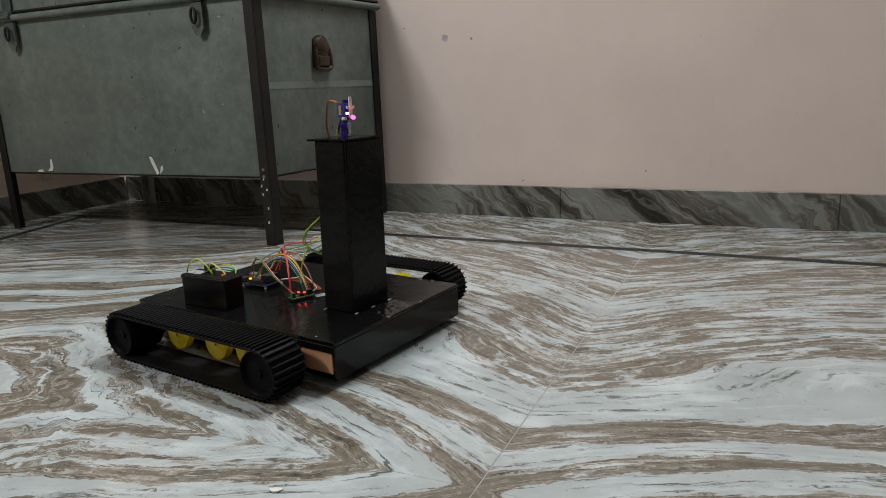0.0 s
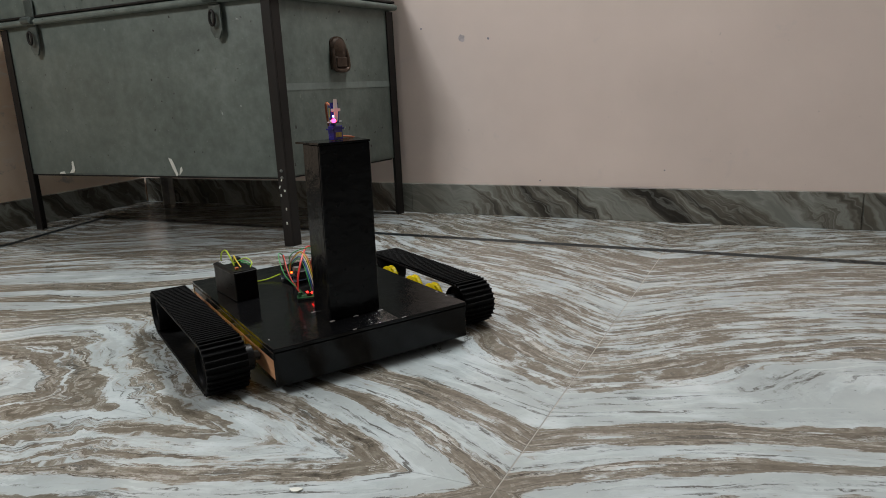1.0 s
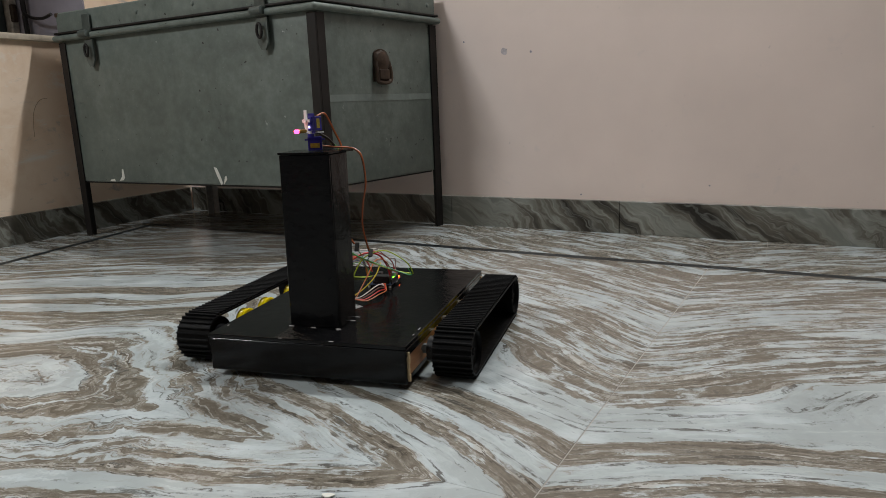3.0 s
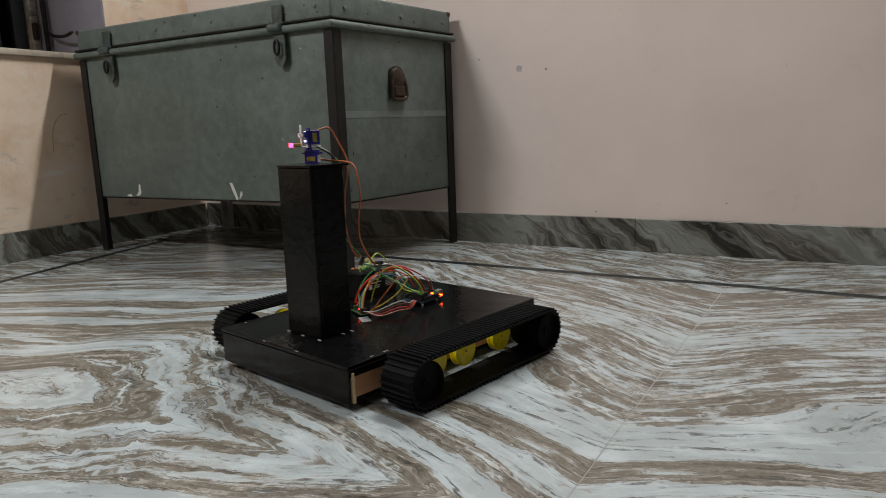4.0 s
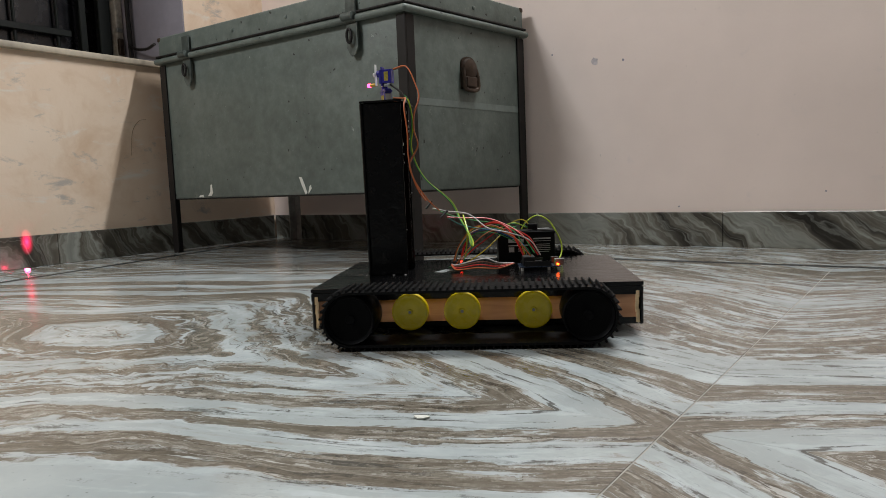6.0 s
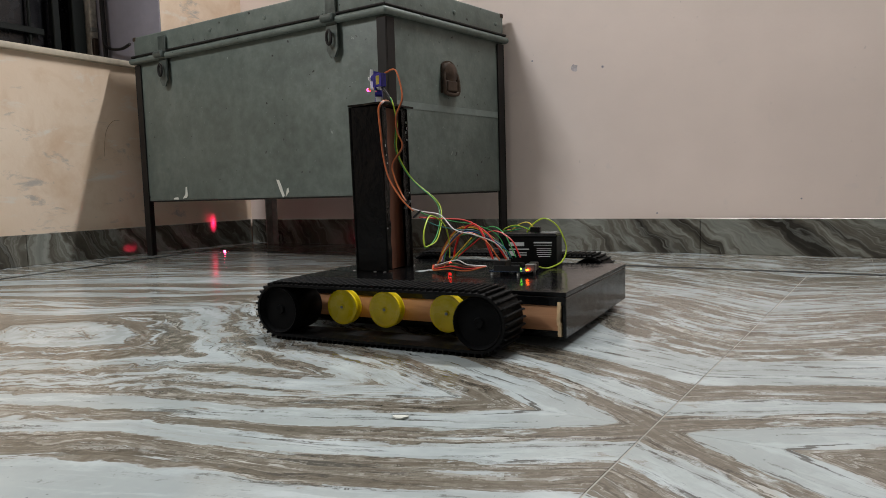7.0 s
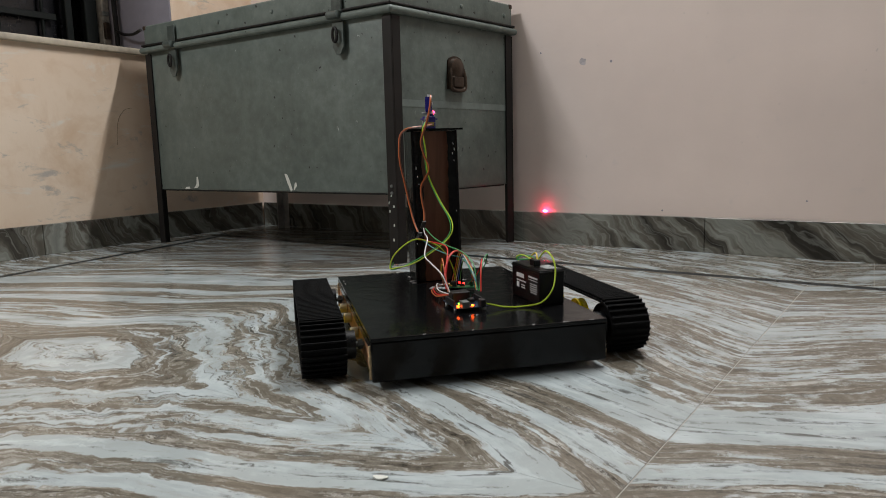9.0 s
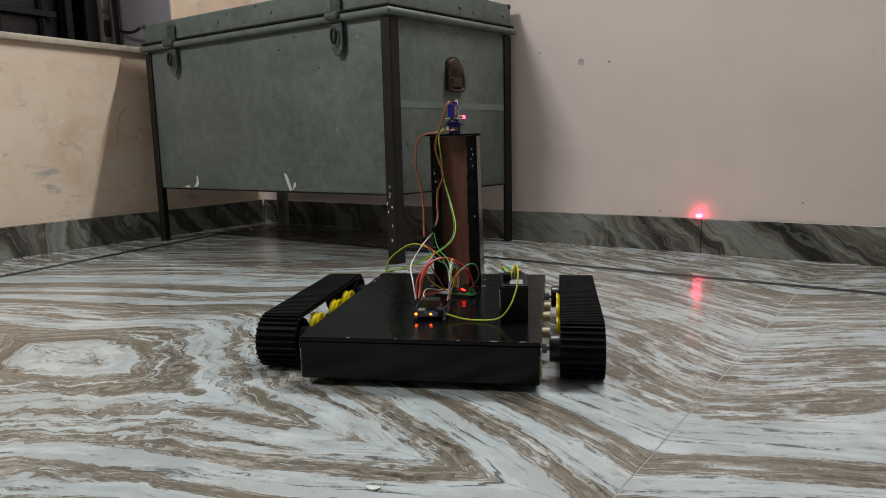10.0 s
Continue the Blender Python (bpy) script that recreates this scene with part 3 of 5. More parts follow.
skirt_w = thing("skirting_west", pose(WEST, 0, 0), "dark veined marble skirting along the cream wall", "skirting", kind="structure")
for y0, y1 in ((-1.88, -0.9), (-0.9, 0.25), (0.25, 1.325), (1.325, 2.328)):
    part("skirting_slab", box(B(), (0.014, y1 - y0 - 0.0014, HIGH), (0.007, (y0 + y1) / 2, HIGH / 2), bevel=0.0012), SKIRTING, skirt_w)

# window with its sill, reveal, post and shutters
win = thing("window_1", pose(WEST, 0, 0), "dark barred window with peeling frame in a lilac reveal", "window", kind="structure")
sill = B()
box(sill, (THICK + 0.02, WIN_Y1 - WIN_Y0 + 0.02, 0.022), (0.014 - THICK / 2, (WIN_Y0 + WIN_Y1) / 2, SILL_Z - 0.010), bevel=0.006, segments=2)
part("window_sill", sill, SILL, win, "worn rounded cement sill", smooth=True)
BACK = -0.44
part("reveal", box(B(), (-BACK - 0.004, 0.006, WIN_Z1 - SILL_Z - 0.01), (BACK / 2, WIN_Y1 - 0.0035, (WIN_Z1 + SILL_Z) / 2 + 0.004)), LILAC, win, "lilac painted window reveal")
part("window_frame", box(B(), (0.06, WIN_Y1 - WIN_Y0 - 0.06, 0.04), (BACK - 0.035, (WIN_Y0 + WIN_Y1) / 2 - 0.03, SILL_Z + 0.025), bevel=0.004), FRAME, win)
shutter = part("shutter_post", box(B(), (0.045, 0.034, 1.16), (BACK + 0.02, WIN_Y1 - 0.026, SILL_Z + 0.585), bevel=0.005), PEELED, win, "post with peeling white and rust paint")
part("bolt", box(B(), (0.018, 0.022, 0.07), (BACK + 0.046, WIN_Y1 - 0.030, SILL_Z + 0.13), bevel=0.003), RUSTY, shutter)
part("hook_eye", box(B(), (0.012, 0.030, 0.018), (BACK + 0.048, WIN_Y1 - 0.032, SILL_Z + 0.20), bevel=0.003), STEEL, shutter)
part("shutter_frame", box(B(), (0.03, 0.055, 1.16), (BACK, WIN_Y1 - 0.075, SILL_Z + 0.585), bevel=0.003), FRAME, win)
part("shutter_frame", box(B(), (0.03, 0.030, 1.16), (BACK - 0.02, WIN_Y1 - 0.160, SILL_Z + 0.585), bevel=0.003), FRAME, win)
for k in range(7):
    part("bar", cyl(B(), 0.007, 1.16, pose(BACK - 0.045, WIN_Y1 - 0.25 - 0.17 * k, SILL_Z + 0.59), 10), FRAME, win)
for z in (0.17, 0.62):
    part("cross_bar", box(B(), (0.012, 1.20, 0.026), (BACK - 0.035, WIN_Y1 - 0.80, SILL_Z + z), bevel=0.002), FRAME, win)
rod = B()
tube(rod, spline([(-0.325, WIN_Y1 - 0.030, SILL_Z + 0.002), (-0.326, WIN_Y1 - 0.030, SILL_Z + 0.10), (-0.330, WIN_Y1 - 0.030, SILL_Z + 0.30), (-0.33, WIN_Y1 - 0.030, SILL_Z + 0.62)]), 0.010, 8)
part("stay_rod", rod, IRON, win, "dark iron stay rod on the sill", smooth=True)
hook = B()
tube(hook, spline([(-0.325, WIN_Y1 - 0.035, SILL_Z + 0.125), (-0.26, WIN_Y1 - 0.045, SILL_Z + 0.100), (-0.18, WIN_Y1 - 0.055, SILL_Z + 0.090), (-0.12, WIN_Y1 - 0.060, SILL_Z + 0.100)]), 0.006, 8)
part("hook", hook, IRON, win, smooth=True)
part("pane", box(B(), (0.006, WIN_Y1 - WIN_Y0, WIN_Z1 - SILL_Z), (BACK - 0.07, (WIN_Y0 + WIN_Y1) / 2, (WIN_Z1 + SILL_Z) / 2)), plain("night_glass", (0.006, 0.006, 0.008), 0.25, vary=0.3, scale=12), win, "dark night-time window pane")

# the tubes whose light fills the room
for m, ln in ((pose(-0.50, 2.205, 2.53, 0, 0, NORTH_TURN), 1.2), (pose(WEST + 0.038, -0.55, 2.53, 0, 0, 90), 1.2)):
    lamp = thing("tube_lamp", m, "white batten lamp fixed to the wall, lit", "lamp", group="room lamps")
    part("batten", box(B(), (ln, 0.075, 0.035), (0, 0.0, 0.03), bevel=0.004), WHITE, lamp)
    part("holder", box(B(), (0.02, 0.05, 0.05), (-ln / 2 - 0.011, 0, 0.02), bevel=0.003), WHITE, lamp)
    part("holder", box(B(), (0.02, 0.05, 0.05), (ln / 2 + 0.011, 0, 0.02), bevel=0.003), WHITE, lamp)

# ---- the trunk and its stand ----
TW, TD, TZ0, RIM, LID = 1.145, 0.560, 0.204, 0.722, 0.802
TRUNK_AT = pose(-1.226, 1.676, 0, 0, 0, -2.0) @ pose(-TW, 0, 0)
SKEW = Matrix(((1, 0.125, 0, 0), (0, 1, 0, 0), (0, 0, 1, 0), (0, 0, 0, 1)))  # an old trunk, knocked out of square
trunk = thing("trunk", TRUNK_AT, "large grey-green painted steel storage trunk on an iron stand", "trunk")
body = part("body", box(B(), (TW, TD, RIM - TZ0), (TW / 2, TD / 2, (RIM + TZ0) / 2), bevel=0.006, segments=2), TRUNK, trunk, smooth=True)
lid = part("lid", box(B(), (TW + 0.012, TD + 0.012, LID - RIM - 0.006), (TW / 2, TD / 2, (RIM + LID) / 2 + 0.004), bevel=0.010, segments=3), TRUNK, trunk, smooth=True)
bead = B()
loop = [(-0.010, -0.012), (TW + 0.010, -0.012), (TW + 0.010, TD + 0.010), (-0.010, TD + 0.010)]
for (ax, ay), (bx, by) in zip(loop, loop[1:] + loop[:1]):
    a, b = Vector((ax, ay, RIM - 0.008)), Vector((bx, by, RIM - 0.008))
    tube(bead, [a, a.lerp(b, 0.5), b], 0.0105, 12)
    bmesh.ops.create_uvsphere(bead, u_segments=12, v_segments=8, radius=0.0105, matrix=Matrix.Translation(a))
part("rolled_rim", bead, TRUNK, trunk, "rolled steel rim below the lid", smooth=True)
seam = B()
for (ax, ay), (bx, by) in zip(loop, loop[1:] + loop[:1]):
    tube(seam, [Vector((ax, ay, RIM + 0.009)), Vector((bx, by, RIM + 0.009))], 0.004, 8)
part("lid_seam", seam, IRON, trunk)
for x in (TW * 0.152, TW - 0.183):
    hasp = part("hasp", box(B(), (0.040, 0.006, 0.085), (x, -0.0145, RIM + 0.020), bevel=0.002), HASP, trunk, "worn painted hasp hanging over the rim")
    hb = B()
    prism(hb, [(-0.021, 0.038), (0.021, 0.038), (0.021, -0.030), (0.008, -0.052), (-0.008, -0.052), (-0.021, -0.030)], 0, 0.005)
    bmesh.ops.transform(hb, matrix=pose(x + 0.004, -0.0135, RIM - 0.062, 90, 0, 0), verts=hb.verts)
    part("hasp_plate", hb, HASP, hasp)
    ring = B()
    tube(ring, [Vector((x + 0.004 + 0.009 * math.cos(a), -0.030, RIM - 0.060 + 0.020 * math.sin(a))) for a in (2 * math.pi * k / 16 for k in range(17))], 0.004, 8)
    part("staple", ring, IRON, hasp, smooth=True)
    curl = B()
    cyl(curl, 0.012, 0.040, pose(x, -0.027, RIM - 0.004, 0, 90, 0), 14)
    part("hinge_roll", curl, HASP, hasp, smooth=True)
# carrying handle on the end
hx, hy, hz = TW, 0.268, 0.560
plate = B()
prism(plate, [(0.034 * math.cos(a), 0.030 + 0.020 * math.sin(a)) for a in (math.pi * k / 10 for k in range(11))] + [(-0.036, -0.05), (0.036, -0.05)], 0, 0.005)
bmesh.ops.transform(plate, matrix=pose(hx, hy, hz, 90, 0, 90), verts=plate.verts)
handle = part("handle", plate, RUSTY, trunk, "rusty drop handle on its back plate")
grip = B()
tube(grip, spline([(hx + 0.008, hy - 0.031, hz + 0.012), (hx + 0.013, hy - 0.034, hz - 0.02), (hx + 0.013, hy - 0.028, hz - 0.050), (hx + 0.013, hy + 0.028, hz - 0.050), (hx + 0.013, hy + 0.034, hz - 0.02), (hx + 0.008, hy + 0.031, hz + 0.012)]), 0.0065, 8)
part("grip", grip, RUSTY, handle, smooth=True)
boss = B()
lathe(boss, [(0.034, 0), (0.030, 0.010), (0.016, 0.016), (0.0, 0.018)], pose(hx + 0.004, hy, hz + 0.012, 90, 0, 90), 20)
part("boss", boss, RUSTY, handle, smooth=True)
part("rivet", lathe(B(), [(0.006, 0), (0.005, 0.003), (0, 0.0045)], pose(hx + 0.005, hy, hz + 0.040, 90, 0, 90), 10), STEEL, handle)
part("pad", box(B(), (0.012, 0.052, 0.034), (hx + 0.012, hy, hz - 0.028), bevel=0.004), RUSTY, handle)
# pale worn band across the end, paint chips, rivets, corner caps
part("worn_band", box(B(), (0.0012, TD - 0.06, 0.020), (TW + 0.0004, TD / 2, 0.462)), plain("worn_pale_green", (0.150, 0.178, 0.163), 0.5, vary=0.25, scale=60), trunk, "pale scuffed line across the end")
for ox, oz, pts in ((0.691, 0.210, [(0, 0.052), (0.012, 0.05), (0.022, 0.03), (0.034, 0.0), (0.026, -0.006), (0.012, 0.022)]), (0.729, 0.207, [(0, 0.0), (0.016, 0.016), (0.013, 0.028), (0.007, 0.024)]),
                    (0.218, 0.210, [(0, 0.0), (0.022, 0.002), (0.03, 0.012), (0.026, 0.042), (0.019, 0.040), (0.016, 0.016)]), (0.166, 0.208, [(0, 0), (0.03, -0.001), (0.026, 0.008), (0.006, 0.006)])):
    c = B()
    prism(c, [(x, z) for x, z in pts], 0, 0.0008)
    bmesh.ops.transform(c, matrix=pose(ox, -0.0006, oz, 90, 0, 0), verts=c.verts)
    part("paint_chip", c, CHIP, trunk, "white chip in the paint")
for x in (0.16, 0.42, 0.68, 0.94, TW - 0.05):
    part("rivet", lathe(B(), [(0.007, 0), (0.006, 0.003), (0, 0.005)], pose(x, -0.006, RIM + 0.045, 90, 0, 0), 10), TRUNK, trunk)
for y in (0.05, 0.30, 0.52):
    part("rivet", lathe(B(), [(0.007, 0), (0.006, 0.003), (0, 0.005)], pose(TW + 0.006, y, RIM + 0.040, 90, 0, 90), 10), TRUNK, trunk)
for x, y in ((TW + 0.004, -0.004), (TW + 0.004, TD), (-0.004, -0.004)):
    part("corner_cap", box(B(), (0.018, 0.018, 0.016), (x - 0.005 if x > 0 else x + 0.005, y + (0.005 if y < 0.1 else -0.004), LID - 0.007), bevel=0.005, segments=2), RUSTY, trunk, smooth=True)

stand = thing("trunk_stand", TRUNK_AT, "dark angle-iron stand carrying the trunk", "stand")
T, L = 0.0045, 0.032
for x, y, dx, dy in ((0, 0, 1, 1), (TW, 0, -1, 1), (0, TD, 1, -1), (TW, TD, -1, -1)):
    leg = B()
    h = RIM - 0.022 if y == 0 or x == TW else TZ0
    ox, oy = x - dx * (T + 0.0015), y - dy * (T + 0.0015)
    box(leg, (L, T, h), (ox + dx * L / 2, oy + dy * T / 2, h / 2), bevel=0.001)
    box(leg, (T, L, h), (ox + dx * T / 2, oy + dy * (L / 2 + T), h / 2), bevel=0.001)
    # rear-left leg has its caught light painted in as grey
    lg = part("leg", leg, LIT_LEG if x == 0 and y == TD else IRON, stand, "leg painted light grey for the light it catches" if x == 0 and y == TD else "")
    if y == 0 and x == TW:
        for k in range(6):
            part("paint_speck", box(B(), (0.003 + 0.003 * random.random(), 0.0008, 0.004 + 0.005 * random.random()), (ox - random.uniform(0.004, 0.028), oy - 0.0003, random.uniform(0.02, 0.215)), (0, random.uniform(-30, 30), 0)), CHIP, lg)
        for z in (0.226, 0.206):
            part("bolt", lathe(B(), [(0.005, 0), (0.004, 0.003), (0, 0.004)], pose(ox - 0.016, oy, z, 90, 0, 0), 10), STEEL, lg)
for a, b in (((0, 0.0), (TW, 0.0)), ((0, TD), (TW, TD))):
    part("rail", box(B(), (TW - 0.05, 0.026, 0.004), (TW / 2, a[1] + (0.016 if a[1] == 0 else -0.016), TZ0 - 0.0022)), IRON, stand)
for x in (0.016, TW / 2, TW - 0.016):
    part("rail", box(B(), (0.026, TD - 0.07, 0.004), (x, TD / 2, TZ0 - 0.0022)), IRON, stand)
for ob in (*trunk.children_recursive, *stand.children_recursive):
    ob.data.transform(SKEW)

# ---- the tracked robot ----
HALF_W, HALF_L, DECK, LOW = 0.1745, 0.245, 0.074, 0.011
robot = thing("tracked_robot", pose(0, 0, 0), "home-made black tracked robot with a tall tower and loose wiring", "robot")
deck = part("deck", box(B(), (2 * HALF_W, 2 * HALF_L, 0.006), (0, 0, DECK - 0.003), bevel=0.0012, segments=2), BLACK, robot, "glossy hand-painted black deck")
part("front_panel", box(B(), (2 * HALF_W - 0.001, 0.006, DECK - LOW - 0.0065), (0, HALF_L - 0.0035, (DECK - 0.006 + LOW) / 2), bevel=0.002), BLACK, robot)
part("back_panel", box(B(), (2 * HALF_W - 0.001, 0.006, DECK - LOW - 0.0065), (0, -HALF_L + 0.0035, (DECK - 0.006 + LOW) / 2), bevel=0.002), BLACK, robot)
part("base_board", box(B(), (2 * HALF_W - 0.012, 2 * HALF_L - 0.015, 0.005), (0, 0, LOW + 0.0028)), BLACK, robot)
for sx in (-1, 1):
    side = part("side_panel", box(B(), (0.005, 2 * HALF_L - 0.016, 0.040), (sx * (HALF_W - 0.004), 0, 0.042)), PLY, robot, "bare orange-brown plywood side")
    part("paint_edge", box(B(), (0.0022, 2 * HALF_L - 0.001, 0.012), (sx * (HALF_W - 0.0006), 0, DECK - 0.0125), bevel=0.0008), BLACK, side)
    part("paint_edge", box(B(), (0.0045, 2 * HALF_L - 0.016, 0.007), (sx * (HALF_W - 0.0036), 0, 0.0182)), BLACK, side)
    for sy in ((-1, 1) if sx < 0 else (-1,)):
        rag = B()
        for k in range(6):
            box(rag, (0.004 + 0.002 * random.random(), 0.0045, 0.009 + 0.003 * random.random()), (sx * (HALF_W - 0.001 + 0.001 * random.random()), sy * (HALF_L - 0.0105 + 0.002 * random.random()), 0.0205 + 0.0072 * k), (random.uniform(-8, 8), 0, 0))
        part("torn_edge", rag, PLY_EDGE, side, "torn pale plywood edge")

# tower: an open channel of black card on a brown board
TWX0, TWX1, TWY0, TWY1, TWZ = -0.037, 0.054, 0.116, 0.183, 0.361


def leaning(bm):
    """The tower leans: it widens to its left and front and narrows to its right."""
    for v in bm.verts:
        k = (v.co.z - DECK) / (TWZ - DECK)
        v.co.x = 0.0085 + (v.co.x - 0.0085) * (1 + (0.06 if v.co.x < 0.0085 else -0.12) * k)
        v.co.y = 0.150 + (v.co.y - 0.150) * (1 + (0.06 if v.co.y > 0.150 else 0.0) * k)
    return bm


tower = part("tower", leaning(box(B(), (TWX1 - TWX0, 0.005, TWZ - DECK), ((TWX0 + TWX1) / 2, TWY1 - 0.0025, (TWZ + DECK) / 2), bevel=0.0015)), TOWER_BLACK, robot, "black painted card tower open at the back")
for x in (TWX0 + 0.0025, TWX1 - 0.0025):
    part("tower_side", leaning(box(B(), (0.005, TWY1 - TWY0 - 0.0052, TWZ - DECK), (x, (TWY0 + TWY1) / 2 - 0.0026, (TWZ + DECK) / 2), bevel=0.0015)), TOWER_BLACK, tower)
part("inner_board", leaning(box(B(), (TWX1 - TWX0 - 0.013, 0.004, TWZ - DECK - 0.002), ((TWX0 + TWX1) / 2, TWY0 + 0.0170, (TWZ + DECK) / 2))), BROWN_BOARD, tower, "unpainted brown board closing the tower's back")
for x0, x1 in ((TWX0 + 0.001, -0.018), (0.032, TWX1 - 0.001)):
    flap = B()
    nx, nz = 6, 44
    sheet = []
    for k in range(nz + 1):
        z = DECK + 0.002 + (TWZ - DECK - 0.004) * k / nz
        ragged = 0.0022 * noise.noise((x0 * 90, z * 60, 0.3)) + 0.0012 * noise.noise((x0 * 50, z * 190, 2.3))
        row = []
        for i in range(nx + 1):
            f = i / nx
            inner = f if x0 < 0 else 1 - f
            x = x0 + (x1 - x0) * f + ragged * inner
            y = TWY0 + 0.0022 + 0.0024 * noise.noise((x * 130, z * 75, 5.1)) * (1 - 0.5 * inner)
            row.append(flap.verts.new((x, y, z)))
        sheet.append(row)
    for r0, r1 in zip(sheet, sheet[1:]):
        for i in range(nx):
            flap.faces.new((r0[i], r0[i + 1], r1[i + 1], r1[i]))
    bmesh.ops.solidify(flap, geom=flap.faces[:], thickness=0.0010)
    part("tape_flap", leaning(flap), TAPE_BLACK, tower, "crumpled glossy black tape along the edge", smooth=True)
cap = B()
prism(cap, [(-0.050, 0.113), (-0.020, 0.109), (0.028, 0.110), (0.058, 0.109), (0.054, 0.135), (0.051, 0.150), (0.050, 0.185), (0.02, 0.1862), (-0.040, 0.185), (-0.042, 0.15), (-0.047, 0.135)], TWZ + 0.0004, TWZ + 0.0036)
part("cap_plate", cap, TOWER_BLACK, tower, "glossy black plate with ragged edges")
for x, y in ((-0.036, 0.187), (0.01, 0.187), (0.052, 0.185), (-0.041, 0.14), (-0.041, 0.12), (0.058, 0.12)):
    bead_g = B()
    bmesh.ops.create_uvsphere(bead_g, u_segments=8, v_segments=6, radius=0.0022, matrix=pose(x, y, DECK + 0.0006) @ Matrix.Diagonal((2.4, 0.8, 0.4, 1)))
    part("glue_blob", bead_g, GLUE, tower, "dried glue at the foot", smooth=True)

# pale flecks painted as glints along the crumpled tape
for x, z, h in ((-0.030, 0.292, 0.006), (-0.028, 0.276, 0.004), (-0.026, 0.262, 0.003), (0.044, 0.336, 0.004), (0.046, 0.326, 0.006), (0.042, 0.318, 0.005), (0.045, 0.305, 0.003), (-0.033, 0.150, 0.003), (0.046, 0.210, 0.003)):
    part("glue_drip", leaning(box(B(), (0.0014, 0.0012, 0.8 * h), (x, TWY0 - 0.0008, z), bevel=0.0004)), PRINT_GLINT, tower, "pale fleck painted as a glint on the tape")

tape = B()
bmesh.ops.create_grid(tape, x_segments=26, y_segments=16, size=0.5)
for v in tape.verts:
    rise = abs(noise.noise((v.co.x * 7, v.co.y * 5, 1.7))) + 0.6 * abs(noise.noise((v.co.x * 17, v.co.y * 13, 4.1)))
    inside = min(1.0, 8 * (0.5 - max(abs(v.co.x), abs(v.co.y))))
    v.co = Vector((0.006 + v.co.x * 0.092, 0.2155 + v.co.y * 0.058, DECK + 0.0003 + 0.0032 * rise * inside))
part("crinkled_tape", tape, TAPE_BLACK, robot, "crinkled glossy black tape at the tower's foot", smooth=True)

# tracks: belt with treads, drums and yellow idlers
TR_IN, TR_OUT, R_BELT, TR_Z = 0.202, 0.266, 0.0385, 0.0438
ENDS = {-1: (-0.157, 0.166), 1: (-0.170, 0.172)}  # the two belts are not quite alike
ROUND = {sx: 2 * (y1 - y0) + 2 * math.pi * R_BELT for sx, (y0, y1) in ENDS.items()}


def on_loop(sx, d, r=R_BELT):
    """Place and turn on a track's loop, d metres along it, in the yz plane (top runs forward)."""
    y0, y1 = ENDS[sx]
    straight = y1 - y0
    d %= ROUND[sx]
    if d < straight:
        return y0 + d, TR_Z + r, 0.0
    d -= straight
    if d < math.pi * R_BELT:
        a = d / R_BELT
        return y1 + r * math.sin(a), TR_Z + r * math.cos(a), -a
    d -= math.pi * R_BELT
    if d < straight:
        return y1 - d, TR_Z - r, -math.pi
    a = (d - straight) / R_BELT
    return y0 - r * math.sin(a), TR_Z - r * math.cos(a), -math.pi - a


